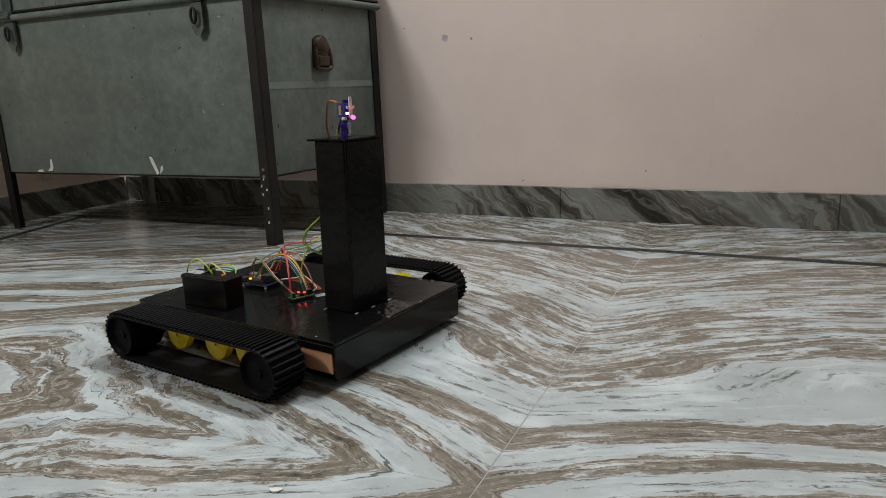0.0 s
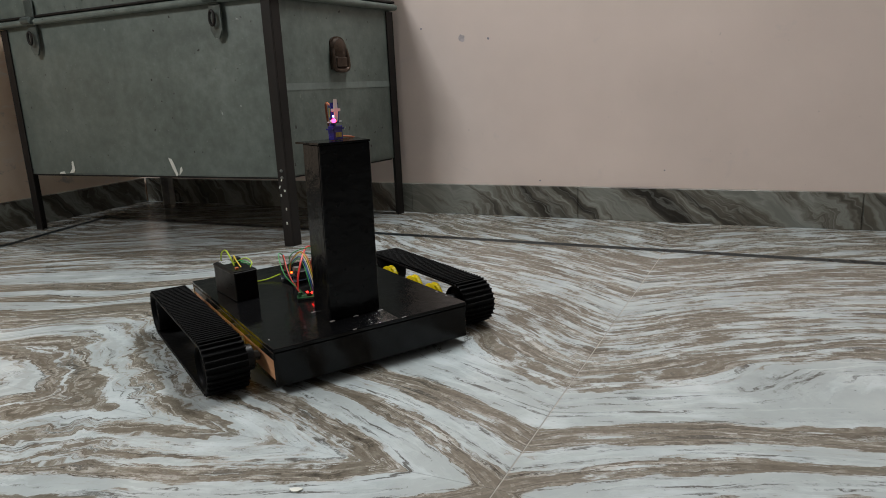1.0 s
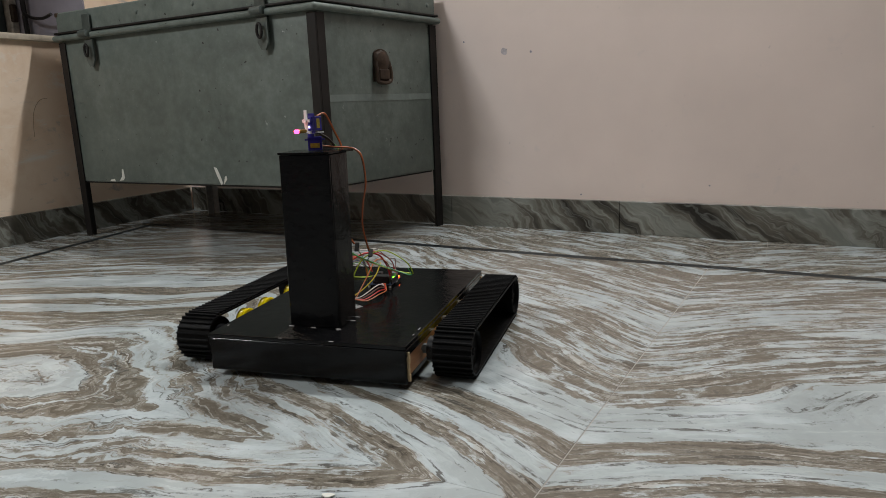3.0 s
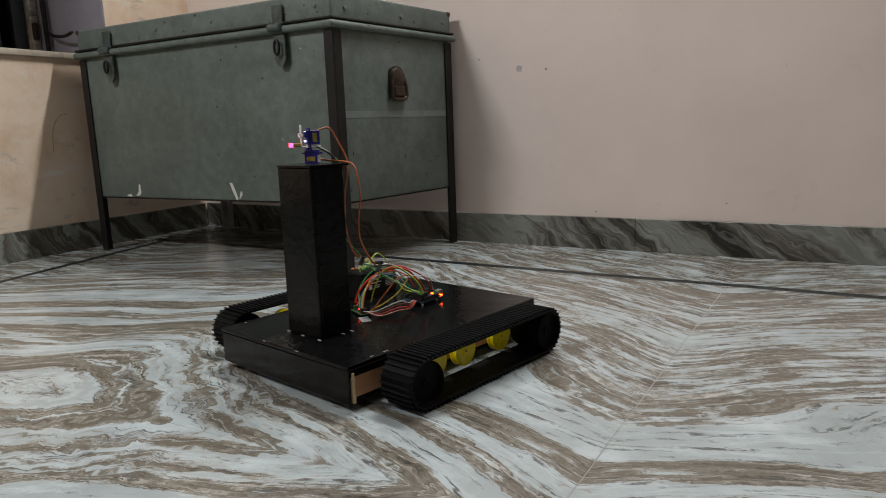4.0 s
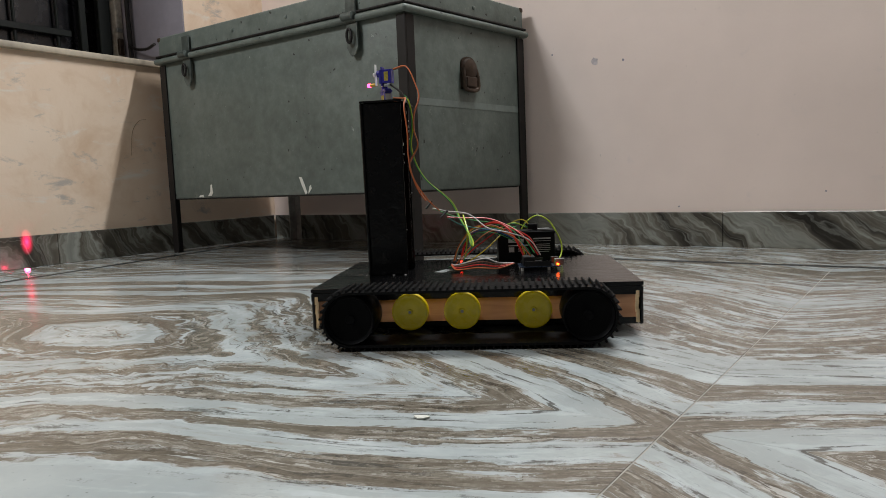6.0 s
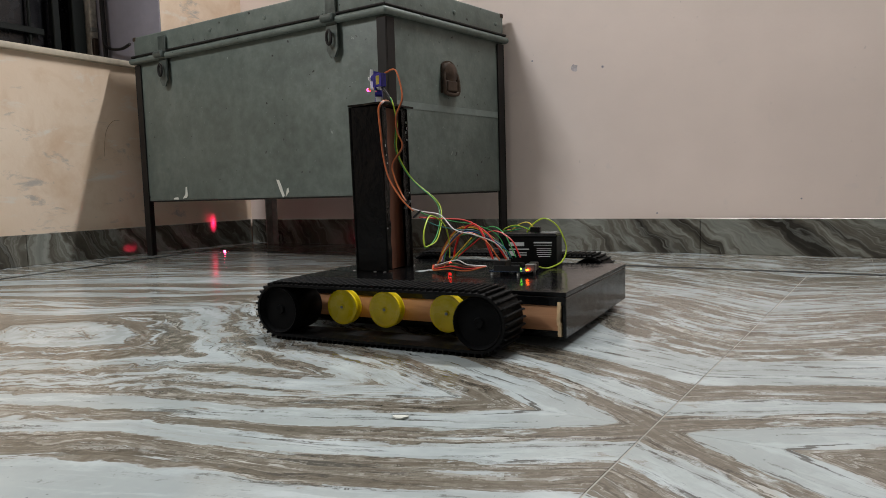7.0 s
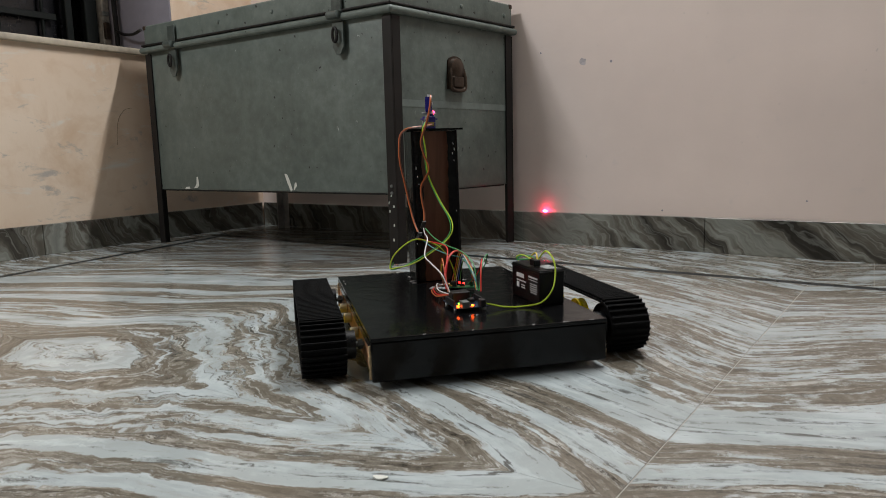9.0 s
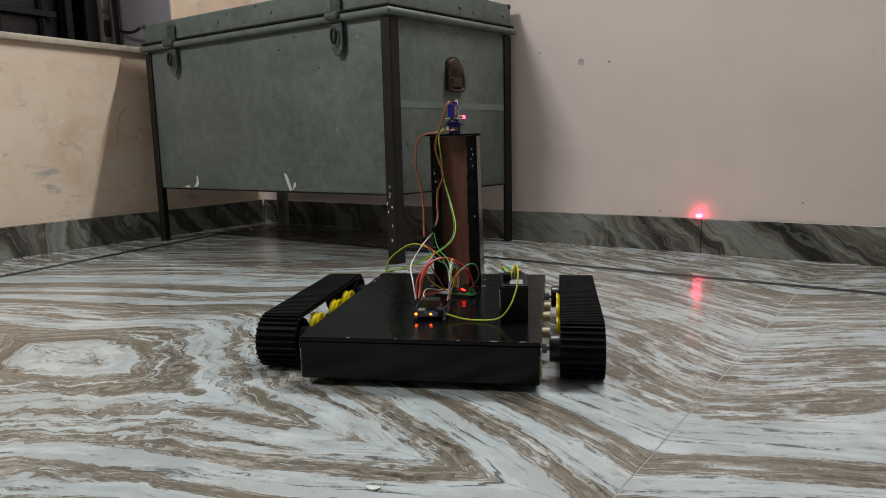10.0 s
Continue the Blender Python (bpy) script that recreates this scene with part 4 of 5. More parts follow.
N_TREAD = 96
tread_mesh = mesh_of("tread", box(B(), (TR_OUT - TR_IN, 0.0030, 0.0048), (0, 0, 0.0022), bevel=0.0009), RUBBER)
treads, drums, idlers = [], [], []
for sx in (-1, 1):
    xm = sx * (TR_IN + TR_OUT) / 2
    belt = B()
    ring_o, ring_i = [], []
    steps = 96
    for k in range(steps):
        for ring, r in ((ring_o, R_BELT), (ring_i, R_BELT - 0.0035)):
            y, z, _ = on_loop(sx, ROUND[sx] * k / steps, r)
            ring.append([belt.verts.new((xm - (TR_OUT - TR_IN) / 2, y, z)), belt.verts.new((xm + (TR_OUT - TR_IN) / 2, y, z))])
    for k in range(steps):
        j = (k + 1) % steps
        belt.faces.new((ring_o[k][0], ring_o[k][1], ring_o[j][1], ring_o[j][0]))
        belt.faces.new((ring_i[k][0], ring_i[j][0], ring_i[j][1], ring_i[k][1]))
        for e in (0, 1):
            belt.faces.new((ring_o[k][e], ring_o[j][e], ring_i[j][e], ring_i[k][e]))
    track = part("track", belt, RUBBER, robot, "ribbed black rubber track", smooth=True)
    for k in range(N_TREAD):
        ob = new("tread", tread_mesh)
        ob.parent = track
        treads.append((ob, sx, xm, ROUND[sx] * k / N_TREAD))
    for y in ENDS[sx]:
        d = B()
        lathe(d, [(0.0, -0.026), (0.006, -0.027), (0.0075, -0.024), (0.022, -0.023), (0.030, -0.024), (0.0315, -0.029), (0.0335, -0.031), (0.0348, -0.029), (0.0348, 0.029), (0.0335, 0.031), (0.0315, 0.029), (0.030, 0.024), (0.022, 0.023), (0.0075, 0.024), (0.006, 0.027), (0.0, 0.026)], pose(0, 0, 0, 0, 90, 0), 36)
        drum = part("drum", d, DRUM, track, "black plastic drum", pose(xm, y, TR_Z), smooth=True)
        drums.append((drum, sx, xm, y, TR_Z, R_BELT))
        bob = B()
        lathe(bob, [(0.0, -0.009), (0.0195, -0.009), (0.021, -0.0075), (0.021, 0.0085), (0.0, 0.009)], pose(0, 0, 0, 0, 90, 0), 28)
        part("drum_hub", bob, HUB_BLACK, drum, "satin black hub inside the track", pose(-sx * 0.0385, 0, 0), smooth=True)
        ax = B()
        cyl(ax, 0.004, 0.046, pose(sx * (HALF_W + 0.012), y, TR_Z, 0, 90, 0), 12)
        cyl(ax, 0.008, 0.007, pose(sx * (HALF_W + 0.0045), y, TR_Z, 0, 90, 0), 6)
        cyl(ax, 0.007, 0.006, pose(sx * (HALF_W + 0.018), y, TR_Z, 0, 90, 0), 6)
        part("axle_bolt", ax, STEEL, track, "bright steel axle bolt")
    for y in (0.090, 0.015, -0.086):
        w = B()
        lathe(w, [(0.0, -0.0070), (0.0035, -0.0072), (0.0045, -0.0060), (0.018, -0.0056), (0.020, -0.0068), (0.0245, -0.0074), (0.0262, -0.0068), (0.0262, -0.0050), (0.0232, -0.0012), (0.0232, 0.0012),
                  (0.0262, 0.0050), (0.0262, 0.0068), (0.0245, 0.0074), (0.020, 0.0068), (0.018, 0.0056), (0.0045, 0.0060), (0.0035, 0.0072), (0.0, 0.0070)], pose(0, 0, 0, 0, 90, 0), 40)
        idler = part("idler_wheel", w, YELLOW, track, "grooved yellow plastic wheel", pose(sx * 0.2035, y, 0.0430), smooth=True)
        idlers.append((idler, sx, sx * 0.2035, y, 0.0430, 0.0262))
        hub = B()
        cyl(hub, 0.0085, 0.012, pose(sx * (HALF_W + 0.0055), y, 0.0430, 0, 90, 0), 16)
        part("gear_hub", hub, CREAM_PLASTIC, track, "cream plastic gearbox hub", smooth=True)
        pin = B()
        cyl(pin, 0.0022, 0.0165, pose(sx * 0.2035, y, 0.0430, 0, 90, 0), 10)
        part("pin", pin, STEEL, track)

# battery
BAT = pose(0.128, -0.085, DECK, 0, 0, 5) @ Matrix.Diagonal((1.0, 1.09, 1.14, 1))
bat = part("battery", box(B(), (0.043, 0.097, 0.050), (0, 0, 0.0252), bevel=0.002, segments=2), BATTERY, robot, "black sealed battery with white print", BAT)
part("lid_ridge", box(B(), (0.045, 0.099, 0.004), (0, 0, 0.0465), bevel=0.001), BATTERY, bat)
part("terminal_block", box(B(), (0.012, 0.016, 0.009), (-0.010, -0.012, 0.0560), bevel=0.001), BATTERY, bat)
part("terminal_block", box(B(), (0.006, 0.006, 0.004), (0.012, 0.040, 0.0537), bevel=0.001), WIRES["orange"], bat)
part("tape_patch", box(B(), (0.020, 0.030, 0.0006), (0.004, -0.028, 0.0510)), TAPE, bat, "strip of silver tape")
for y, z, ln, h in ((0.018, 0.034, 0.026, 0.0060), (0.014, 0.0262, 0.034, 0.0016), (0.026, 0.0195, 0.009, 0.0080), (0.008, 0.0205, 0.014, 0.0015), (0.008, 0.0170, 0.014, 0.0015),
                    (-0.026, 0.0365, 0.030, 0.0022), (-0.026, 0.0325, 0.030, 0.0007), (-0.028, 0.0270, 0.024, 0.0009), (-0.028, 0.0240, 0.024, 0.0009), (-0.028, 0.0210, 0.024, 0.0009), (-0.028, 0.0180, 0.024, 0.0009), (-0.028, 0.0150, 0.020, 0.0009)):
    part("print_bar", box(B(), (0.0004, ln, h), (-0.0217, y, z)), PRINT_GLINT, bat)

# control board with sockets, chip and lamps
ARD = pose(-0.002, -0.104, DECK + 0.006, 0, 0, 4)
ard = part("control_board", box(B(), (0.0533, 0.0686, 0.0016), bevel=0.0004), PCB_BLUE, robot, "blue microcontroller board with plugged jumper wires", ARD)
part("usb_socket", box(B(), (0.012, 0.016, 0.0108), (-0.013, -0.0325, 0.0062), bevel=0.0006), STEEL, ard, "bright metal socket")
part("power_socket", box(B(), (0.009, 0.0135, 0.0108), (0.017, -0.029, 0.0062), bevel=0.0006), CHIPS, ard)
for x, y, ln in ((-0.0245, 0.004, 0.044), (0.0245, 0.008, 0.036)):
    part("pin_header", box(B(), (0.0025, ln, 0.0085), (x, y, 0.0050)), CHIPS, ard)
part("chip", box(B(), (0.0085, 0.035, 0.004), (0.010, 0.012, 0.0046)), CHIPS, ard)
part("shield_block", box(B(), (0.030, 0.020, 0.016), (-0.004, 0.018, 0.0090), bevel=0.001), CHIPS, ard)
part("lamp_green", box(B(), (0.0032, 0.0032, 0.0020), (-0.016, -0.016, 0.0038)), LED_GREEN, ard, "lit green lamp")
part("lamp_orange", box(B(), (0.0036, 0.0036, 0.0022), (-0.0225, -0.0290, 0.0030)), LED_ORANGE, ard, "lit orange lamp")
part("lamp_orange", box(B(), (0.0036, 0.0036, 0.0022), (0.0010, -0.0300, 0.0030)), LED_ORANGE, ard)
for x, y in ((-0.022, 0.030), (0.022, 0.030), (0.022, -0.028), (-0.022, -0.014)):
    part("stand_off", cyl(B(), 0.0025, 0.0050, pose(x, y, -0.0034), 10), WHITE, ard)
DRV = pose(0.030, 0.036, DECK + 0.0045, 0, 0, -18)
drv = part("sensor_board", box(B(), (0.046, 0.020, 0.0016), bevel=0.0003), PCB_GREEN, robot, "small green relay board lit red", DRV)
part("connector", box(B(), (0.010, 0.012, 0.009), (-0.014, 0, 0.0054)), CHIPS, drv)
part("connector", box(B(), (0.006, 0.009, 0.008), (0.018, 0.001, 0.0050)), PCB_GREEN, drv)
part("lamp_red", box(B(), (0.0035, 0.0030, 0.0020), (0.004, -0.004, 0.0070)), LED_RED, drv, "lit red lamp")
part("lamp_red", box(B(), (0.0030, 0.0030, 0.0020), (-0.004, 0.004, 0.0070)), LED_RED, drv)
part("component", box(B(), (0.009, 0.006, 0.005), (0.001, 0.001, 0.0034)), CHIPS, drv)
part("tape_patch", box(B(), (0.018, 0.034, 0.0006), (-0.006, 0.058, DECK + 0.0005), (0, 0, 60)), TAPE, robot, "strip of silver tape on the deck")

# servo pair with horn and laser on the tower
sv = part("pan_servo", box(B(), (0.0122, 0.0228, 0.0225), (0, 0, 0.0115), bevel=0.0006), SERVO, robot, "small blue servo standing on the cap", pose(0.002, 0.146, TWZ + 0.0040, 0, 0, -62))
part("ear", box(B(), (0.0122, 0.0322, 0.0024), (0, 0, 0.0180)), SERVO, sv)
part("gear_case", cyl(B(), 0.0058, 0.0045, pose(0, 0.0052, 0.0250), 18), SERVO, sv, smooth=True)
part("sticker", box(B(), (0.0004, 0.0150, 0.0075), (0.0064, 0, 0.0085)), STICKER, sv, "yellow and black sticker")
part("sticker", box(B(), (0.0004, 0.0150, 0.0075), (-0.0064, 0, 0.0085)), STICKER, sv)
part("sticker", box(B(), (0.0104, 0.0004, 0.0110), (0, -0.0116, 0.0085)), WHITE, sv, "pale sticker")
part("horn", box(B(), (0.0050, 0.0330, 0.0016), (0.0, 0.0004, 0.0292), bevel=0.0006), WHITE, sv, "white servo arm")
part("spindle", cyl(B(), 0.0040, 0.0060, pose(0, 0.0052, 0.0290), 14), WHITE, sv, smooth=True)
tv = part("tilt_servo", box(B(), (0.0122, 0.0225, 0.0228), (0, -0.002, 0.0115), bevel=0.0006), SERVO, robot, "small blue servo turned on its side", pose(0.002, 0.146, TWZ + 0.0362, 0, 0, -14))
part("ear", box(B(), (0.0122, 0.0024, 0.0322), (0, 0.0045, 0.0115)), SERVO, tv)
part("gear_case", cyl(B(), 0.0058, 0.0050, pose(0, 0.0115, 0.0168, 90, 0, 0), 18), SERVO, tv, smooth=True)
for x in (0.0064, -0.0064):
    part("sticker", box(B(), (0.0004, 0.0075, 0.0150), (x, -0.004, 0.0115)), STICKER, tv)
part("lamp_white", box(B(), (0.0050, 0.0022, 0.0036), (0.002, 0.0102, 0.0060)), LED_WHITE, tv, "violet-white lamp in the case")
horn = B()
prism(horn, [(-0.0026, -0.017), (0.0026, -0.017), (0.0034, 0.0), (0.0026, 0.0180), (-0.0026, 0.0180), (-0.0034, 0.0)], -0.0008, 0.0008)
box(horn, (0.015, 0.0045, 0.0016), (0, 0.001, 0))
cyl(horn, 0.0036, 0.005, pose(0, 0.001, -0.0015), 14)
bmesh.ops.transform(horn, matrix=pose(0, 0.0175, 0.0150, 90, 0, 0), verts=horn.verts)
part("horn", horn, WHITE, tv, "white cross-shaped servo arm")
part("laser_tube", cyl(B(), 0.0030, 0.014, pose(0.004, 0.0240, 0.0000, 90, 0, -18), 14), plain("brass", (0.55, 0.36, 0.10), 0.3, 0.9), tv, "small brass laser tube", smooth=True)
part("laser_lens", cyl(B(), 0.0032, 0.0060, pose(0.0070, 0.0332, 0.0000, 90, 0, -18), 14), LASER, tv, "glowing red laser tip")
for x, y, s in ((-0.10, -0.2442, 0.004), (0.06, -0.2442, 0.003), (0.11, -0.2444, 0.010), (0.15, -0.2444, 0.008), (-0.03, -0.2442, 0.003), (-0.05, 0.2444, 0.008), (0.04, 0.2444, 0.006), (0.165, 0.20, 0.004), (-0.168, 0.16, 0.010), (-0.168, 0.19, 0.006)):
    part("scuff", box(B(), (s, 0.0022, 0.0008), (x, y, DECK + 0.0002), (0, 0, 0 if abs(y) > 0.24 else 88), bevel=0.0003), GLUE, deck, "pale fleck on the deck edge")


def wire(colour, points, radius=0.00095):
    part("wire", tube(B(), spline(points), radius, 6), WIRES[colour], robot, colour + " jumper wire", smooth=True)


D = DECK
TZ = TWZ + 0.004
# servo leads down the back of the tower
def pair_lead(points):
    """Orange and brown strands side by side."""
    wire("orange", points, 0.0012)
    wire("brown", [(x + 0.0018, y - 0.0006, z - 0.0010) for x, y, z in points], 0.0010)


pair_lead([(0.002, 0.132, TZ + 0.056), (-0.002, 0.109, TZ + 0.058), (-0.010, 0.094, TZ + 0.028), (-0.018, 0.088, TZ + 0.004), (-0.026, 0.096, 0.341), (-0.020, 0.098, 0.315), (-0.012, 0.094, 0.290), (-0.025, 0.107, 0.260), (-0.026, 0.102, 0.235), (-0.024, 0.093, 0.212), (-0.027, 0.082, 0.197)])
pair_lead([(0.004, 0.134, TZ + 0.008), (-0.016, 0.116, TZ + 0.004), (-0.036, 0.108, TZ + 0.002), (-0.052, 0.106, TZ - 0.002), (-0.063, 0.107, 0.349), (-0.065, 0.103, 0.308), (-0.058, 0.104, 0.272), (-0.052, 0.098, 0.235), (-0.048, 0.077, 0.200), (-0.044, 0.058, 0.180)])
wire("black", [(0.002, 0.138, TZ + 0.030), (-0.010, 0.122, TZ + 0.018), (-0.016, 0.112, TZ + 0.006)], 0.0020)
wire("green", [(-0.012, 0.116, TZ + 0.012), (-0.019, 0.106, TZ), (-0.018, 0.101, 0.33), (-0.014, 0.106, 0.284), (0.001, 0.088, 0.237), (0.014, 0.047, 0.195), (-0.001, 0.030, 0.166), (-0.060, 0.008, 0.136), (-0.101, 0.004, 0.123), (-0.098, 0.008, 0.136)])
wire("lime", [(-0.012, 0.114, TZ + 0.010), (-0.020, 0.104, TZ - 0.004), (-0.016, 0.100, 0.325), (-0.012, 0.104, 0.282), (0.004, 0.086, 0.235), (0.017, 0.044, 0.194), (0.001, 0.028, 0.165), (-0.058, 0.006, 0.134), (-0.096, 0.002, 0.126), (-0.105, 0.004, 0.128), (-0.094, 0.010, 0.150), (-0.060, 0.018, 0.171), (-0.030, 0.018, 0.165), (-0.008, 0.016, 0.150), (0.008, 0.018, 0.122), (0.016, 0.022, 0.096)], 0.0012)
part("plug", box(B(), (0.0076, 0.0030, 0.017), (-0.029, 0.077, 0.190), (38, 0, 10), bevel=0.0005), CHIPS, robot, "black wire plug")
part("plug", box(B(), (0.0076, 0.0030, 0.017), (-0.043, 0.051, 0.174), (48, 0, 14), bevel=0.0005), CHIPS, robot)
# extension leads from the plugs to the control board
wire("white", [(-0.030, 0.071, 0.184), (-0.034, 0.045, 0.178), (-0.037, 0.010, 0.172), (-0.049, -0.021, 0.149), (-0.046, -0.055, 0.140), (-0.036, -0.088, 0.126), (-0.028, -0.106, 0.100)], 0.0011)
wire("red", [(-0.045, 0.046, 0.169), (-0.030, 0.020, 0.166), (-0.012, -0.022, 0.162), (-0.020, -0.060, 0.146), (-0.030, -0.084, 0.126), (-0.028, -0.102, 0.100)], 0.0012)
wire("teal", [(-0.040, 0.046, 0.168), (-0.024, 0.024, 0.154), (-0.006, -0.006, 0.146), (0.012, -0.036, 0.142), (0.022, -0.070, 0.122), (0.023, -0.090, 0.098)])
wire("green", [(-0.027, 0.071, 0.184), (-0.018, 0.040, 0.170), (-0.004, 0.004, 0.160), (0.014, -0.032, 0.152), (0.024, -0.066, 0.134), (0.023, -0.084, 0.098)])
# ribbon of thin leads from the relay board over to the control board
for i, (c, lift) in enumerate((("orange", 0.148), ("yellow", 0.146), ("white", 0.142), ("blue", 0.139), ("green", 0.135))):
    k = i * 0.0034
    wire(c, [(0.014 + k, 0.044 - 0.3 * k, D + 0.012), (0.018 + k * 0.8, 0.032, 0.5 * (D + lift) + 0.006), (0.018 + k * 0.6, 0.006, lift - 0.002), (0.018 + k * 0.2, -0.030, lift), (0.022, -0.066 - k, lift - 0.024), (0.0235, -0.078 - k, 0.096)], 0.0009)
# thick red lead arching over the relay board
wire("red", [(0.050, 0.031, 0.092), (0.045, 0.024, 0.114), (0.030, 0.006, 0.138), (0.006, -0.026, 0.154), (-0.014, -0.050, 0.148), (-0.024, -0.066, 0.126), (-0.0265, -0.078, 0.100)], 0.0019)
wire("orange", [(-0.002, 0.040, D + 0.008), (-0.014, 0.010, 0.116), (-0.020, -0.026, 0.142), (-0.026, -0.064, 0.130), (-0.0265, -0.090, 0.098)], 0.0012)
wire("red", [(0.046, 0.034, D + 0.010), (0.052, 0.000, 0.112), (0.044, -0.046, 0.140), (0.030, -0.086, 0.128), (0.0235, -0.106, 0.098)], 0.0012)
wire("yellow", [(-0.024, -0.040, 0.134), (-0.020, -0.016, 0.112), (-0.006, 0.008, 0.094), (0.010, 0.030, D + 0.008)], 0.0011)
for i, c in enumerate(("orange", "red", "brown", "white")):
    k = i * 0.004
    wire(c, [(-0.002 + k, 0.046, D + 0.010), (-0.022 + k, 0.034, D + 0.004 + 0.6 * k), (-0.034 + 0.6 * k, 0.000 - k, D + 0.008 + 1.2 * k), (-0.034 + 0.4 * k, -0.034, D + 0.006 + 0.8 * k), (-0.022 + 0.6 * k, -0.062, D + 0.012)], 0.0011)
wire("green", [(0.040, 0.030, D + 0.010), (0.062, 0.006, 0.116), (0.058, -0.034, 0.146), (0.038, -0.070, 0.138), (0.0235, -0.098, 0.098)])
# battery leads
wire("lime", [(0.130, -0.078, 0.132), (0.133, -0.088, 0.146), (0.135, -0.108, 0.157), (0.138, -0.128, 0.148), (0.137, -0.141, 0.130), (0.128, -0.152, 0.104), (0.112, -0.150, 0.084), (0.090, -0.142, D + 0.0030), (0.055, -0.138, D + 0.0030), (0.024, -0.134, D + 0.010)], 0.0014)
wire("yellow", [(0.124, -0.098, 0.134), (0.128, -0.082, 0.150), (0.130, -0.062, 0.146), (0.126, -0.048, 0.134)], 0.0012)
wire("green", [(0.118, -0.100, 0.132), (0.126, -0.074, 0.142), (0.116, -0.050, 0.143), (0.108, -0.044, 0.136), (0.120, -0.070, 0.139)], 0.0011)
wire("lime", [(0.126, -0.090, 0.134), (0.112, -0.066, 0.146), (0.106, -0.046, 0.141), (0.112, -0.038, 0.133)], 0.0011)

# the laser's spot, and its light thrown on by the polished floor, both drawn as glowing shapes
spot_bm = B()
bmesh.ops.create_uvsphere(spot_bm, u_segments=16, v_segments=8, radius=0.0058, matrix=Matrix.Diagonal((1.25, 0.35, 0.75, 1)))
spot = part("laser_spot", spot_bm, LASER_SPOT, smooth=True)
tagged(spot, "glowing red bead drawn as the laser spot sweeping over floor and walls", "laser spot")
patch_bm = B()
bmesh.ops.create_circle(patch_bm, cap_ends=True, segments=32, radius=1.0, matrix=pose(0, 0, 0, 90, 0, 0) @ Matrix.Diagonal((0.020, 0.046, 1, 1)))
patch = part("laser_patch", patch_bm, BOUNCE_GLOW)
tagged(patch, "glowing red disc standing in for laser light bounced onto the wall", "laser patch")

# small marks on the floor
chip = B()
prism(chip, [(0.0075 * math.cos(a) * (1 + 0.3 * math.sin(3 * a)), 0.0042 * math.sin(a)) for a in (2 * math.pi * k / 10 for k in range(10))], 0.0004, 0.0020)
tagged(part("paper_scrap", chip, CHIP, m=pose(-0.469, 0.593, 0, 0, 0, 20)), "tiny white scrap lying on the floor", "scrap")


# ---- what moves ----
TURNS = [  # seconds, place of the robot's middle, heading in degrees
    (0, -0.7410, 1.0720, -11.9),
    (0.5, -0.7405, 1.0715, -23.0),
    (1, -0.7460, 1.0785, -34.2),
    (1.5, -0.7430, 1.0800, -46.4),
    (2, -0.7460, 1.0845, -57.6),
    (2.5, -0.7395, 1.0870, -69.0),
    (4, -0.7226, 1.0960, -104.4),
    (4.5, -0.7042, 1.0918, -116.6),
    (5, -0.6945, 1.0915, -128.8),
    (6.5, -0.6750, 1.0770, -165.0),
    (7, -0.6800, 1.0820, -176.9),
    (7.5, -0.6790, 1.0830, -188.6),
    (8, -0.6800, 1.0815, -200.2),
    (8.5, -0.6810, 1.0820, -212.2),
    (9, -0.6842, 1.0835, -224.2),
    (9.5, -0.6850, 1.0780, -235.6),
    (10, -0.6856, 1.0770, -247.1),
]
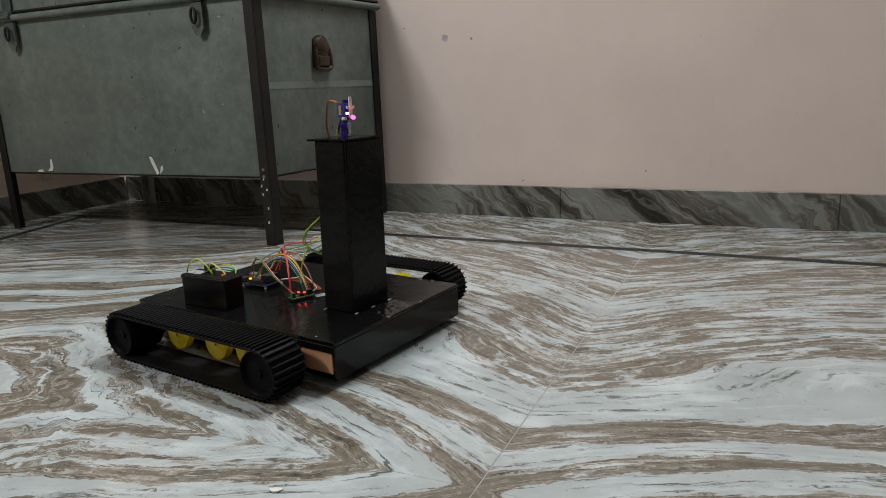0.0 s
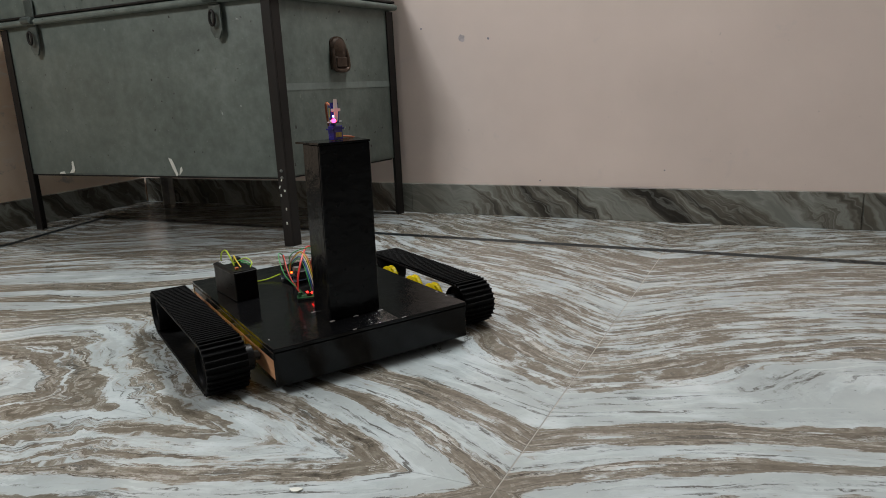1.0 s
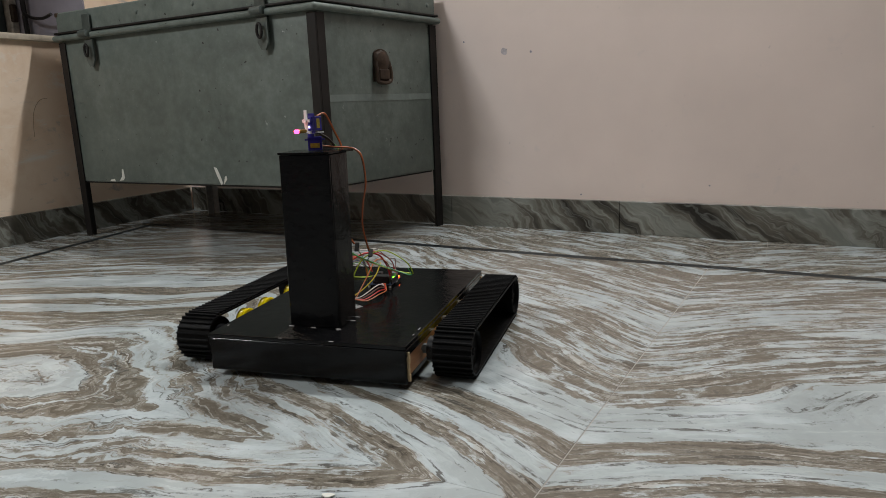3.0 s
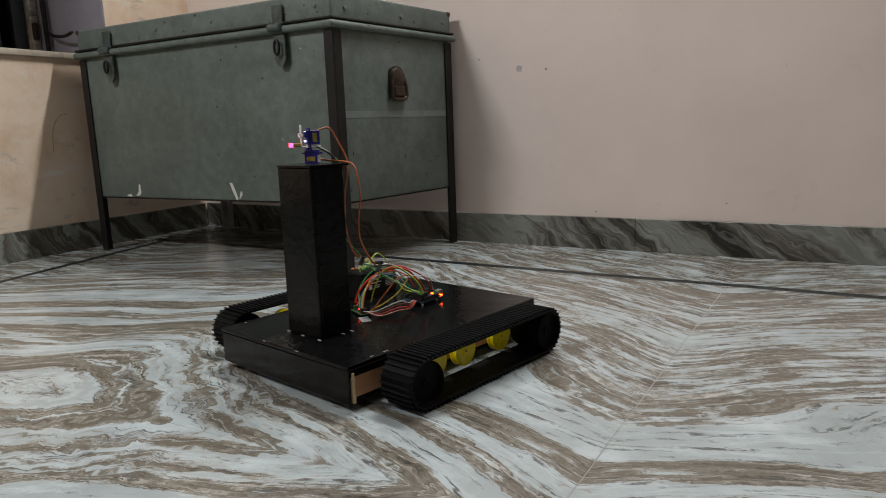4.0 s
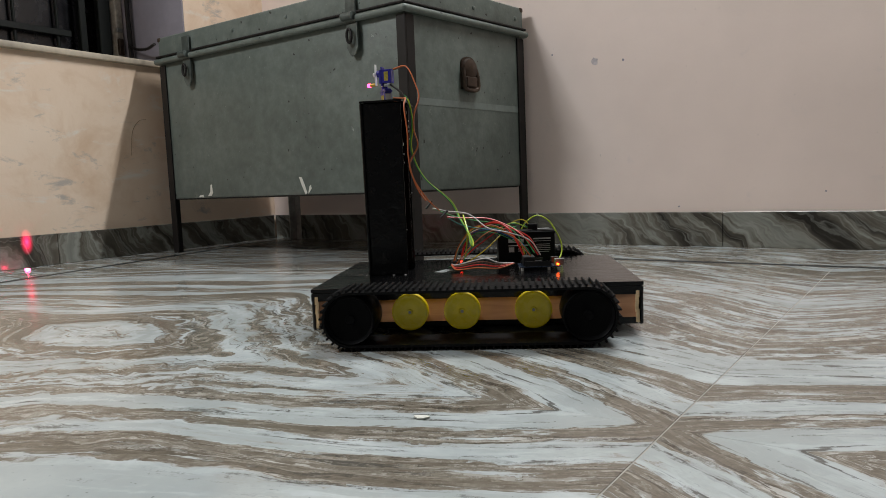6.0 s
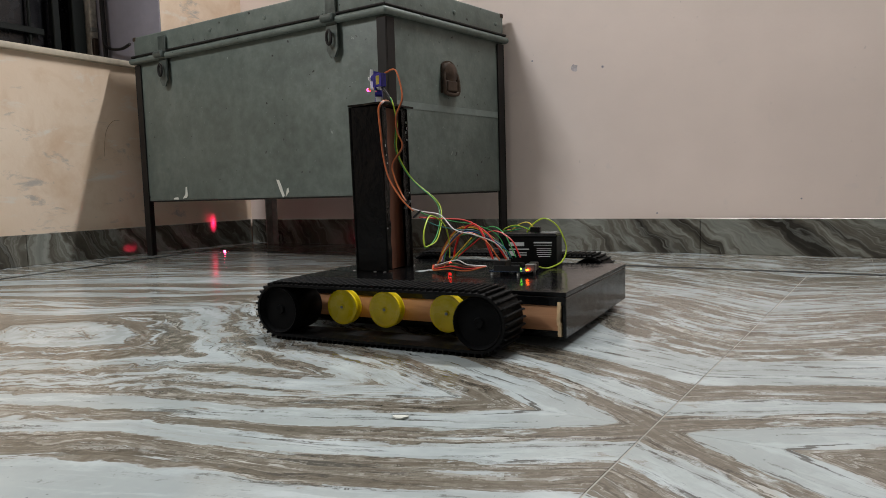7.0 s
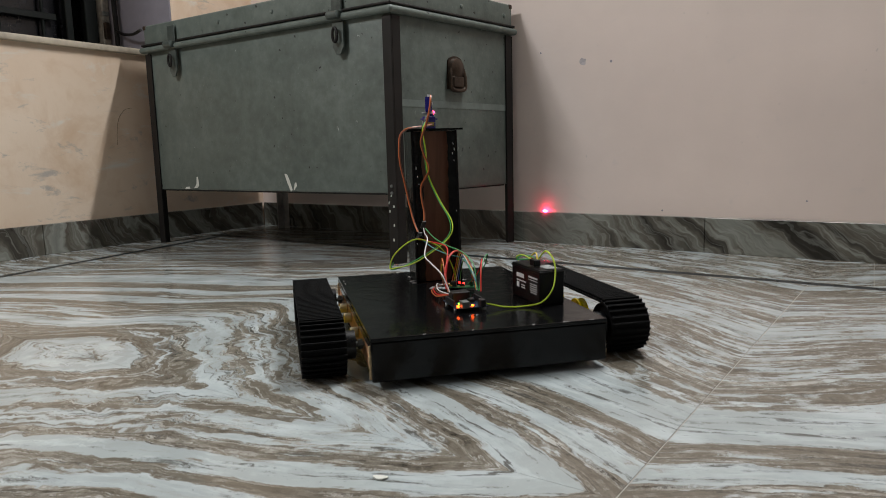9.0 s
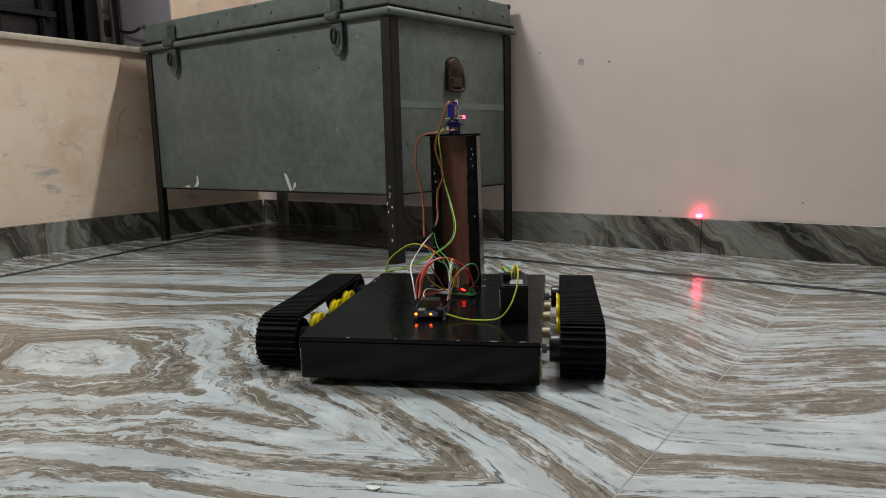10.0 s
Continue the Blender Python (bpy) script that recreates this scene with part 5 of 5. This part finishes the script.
SPOTS = [  # seconds, place of the laser spot, turn of the surface
    (0.0, (EAST - 0.02, -0.95, 0.10), 90), (1.2, (0.5, SOUTH + 0.02, 0.10), 0), (2.6, (-1.3, SOUTH + 0.02, 0.10), 0), (3.6, (WEST + 0.02, -1.3, 0.10), -90), (5.0, (WEST + 0.02, 0.35, 0.04), -90), (5.9, (-2.42, 1.10, 0.002), -60),
    (6.3, (-2.237, 1.396, 0.002), -60), (6.5, (-2.125, 1.493, 0.002), -60), (6.8, (-2.229, 1.737, 0.002), -60), (7.0, (-2.180, 1.908, 0.002), -50), (7.2, (-1.983, 1.864, 0.002), -40), (7.4, (-1.949, 2.079, 0.002), -30),
    (7.5, (-1.425, 1.669, 0.205), 0), (7.6, (-1.380, 1.667, 0.216), 0), (7.7, (-1.317, 1.665, 0.222), 0), (7.8, (-1.270, 1.664, 0.230), 0), (8.0, (-1.215, 1.700, 0.230), 45), (8.2, (-1.135, 2.100, 0.215), 70), (8.3, (-1.380, 2.268, 0.190), 0),
    (8.4, (-1.349, 2.254, 0.052), 0), (8.5, (-1.229, 2.248, 0.081), 0), (8.6, (-1.184, 2.246, 0.084), 0), (8.8, (-1.092, 2.256, 0.109), 0), (9.0, (-1.017, 2.252, 0.110), 0), (9.2, (-0.907, 2.231, 0.086), 0), (9.4, (-0.814, 2.226, 0.092), 0),
    (9.5, (-0.736, 2.238, 0.116), 0), (9.6, (-0.704, 2.236, 0.117), 0), (9.8, (-0.601, 2.214, 0.093), 0), (10.0, (-0.497, 2.226, 0.114), 0)]
PATCHES = [  # seconds, place of the glowing bounce disc, turn of the wall
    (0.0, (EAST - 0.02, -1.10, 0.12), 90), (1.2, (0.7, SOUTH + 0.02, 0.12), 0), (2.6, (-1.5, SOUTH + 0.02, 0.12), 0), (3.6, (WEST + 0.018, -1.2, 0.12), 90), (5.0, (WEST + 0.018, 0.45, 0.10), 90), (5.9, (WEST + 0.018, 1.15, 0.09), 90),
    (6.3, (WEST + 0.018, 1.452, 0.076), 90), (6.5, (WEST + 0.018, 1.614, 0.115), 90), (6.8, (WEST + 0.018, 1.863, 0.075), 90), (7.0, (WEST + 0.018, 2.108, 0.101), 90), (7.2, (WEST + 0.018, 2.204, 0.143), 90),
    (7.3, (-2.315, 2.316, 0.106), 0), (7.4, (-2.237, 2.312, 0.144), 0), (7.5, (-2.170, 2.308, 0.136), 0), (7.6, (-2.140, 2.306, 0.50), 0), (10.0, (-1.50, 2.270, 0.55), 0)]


def heading_at(t):
    for (t0, _, _, h0), (t1, _, _, h1) in zip(TURNS, TURNS[1:]):
        if t <= t1:
            return h0 + (h1 - h0) * (t - t0) / (t1 - t0)
    return TURNS[-1][3]


def motions():
    walk(robot, [(t, pose(x, y, 0, 0, 0, h - 90)) for t, x, y, h in TURNS])
    walk(spot, [(t, pose(*p, 0, 0, a)) for t, p, a in SPOTS])
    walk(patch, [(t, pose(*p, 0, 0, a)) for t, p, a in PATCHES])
    times = [k * 0.2 for k in range(51)]
    run = [radians(TURNS[0][3] - heading_at(t)) * 0.23 for t in times]
    # turning to its right, the robot drives the left belt forward and the right one back
    for ob, sx, xm, d in treads:
        rows = []
        for t, r in zip(times, run):
            y, z, a = on_loop(sx, d - sx * r)
            rows.append((t, pose(xm, y, z, math.degrees(a), 0, 0)))
        walk(ob, rows)
    for ob, sx, xm, y, z, r in drums + idlers:
        walk(ob, [(t, pose(xm, y, z, math.degrees(sx * q / r), 0, 0)) for t, q in zip(times, run)])


motions()
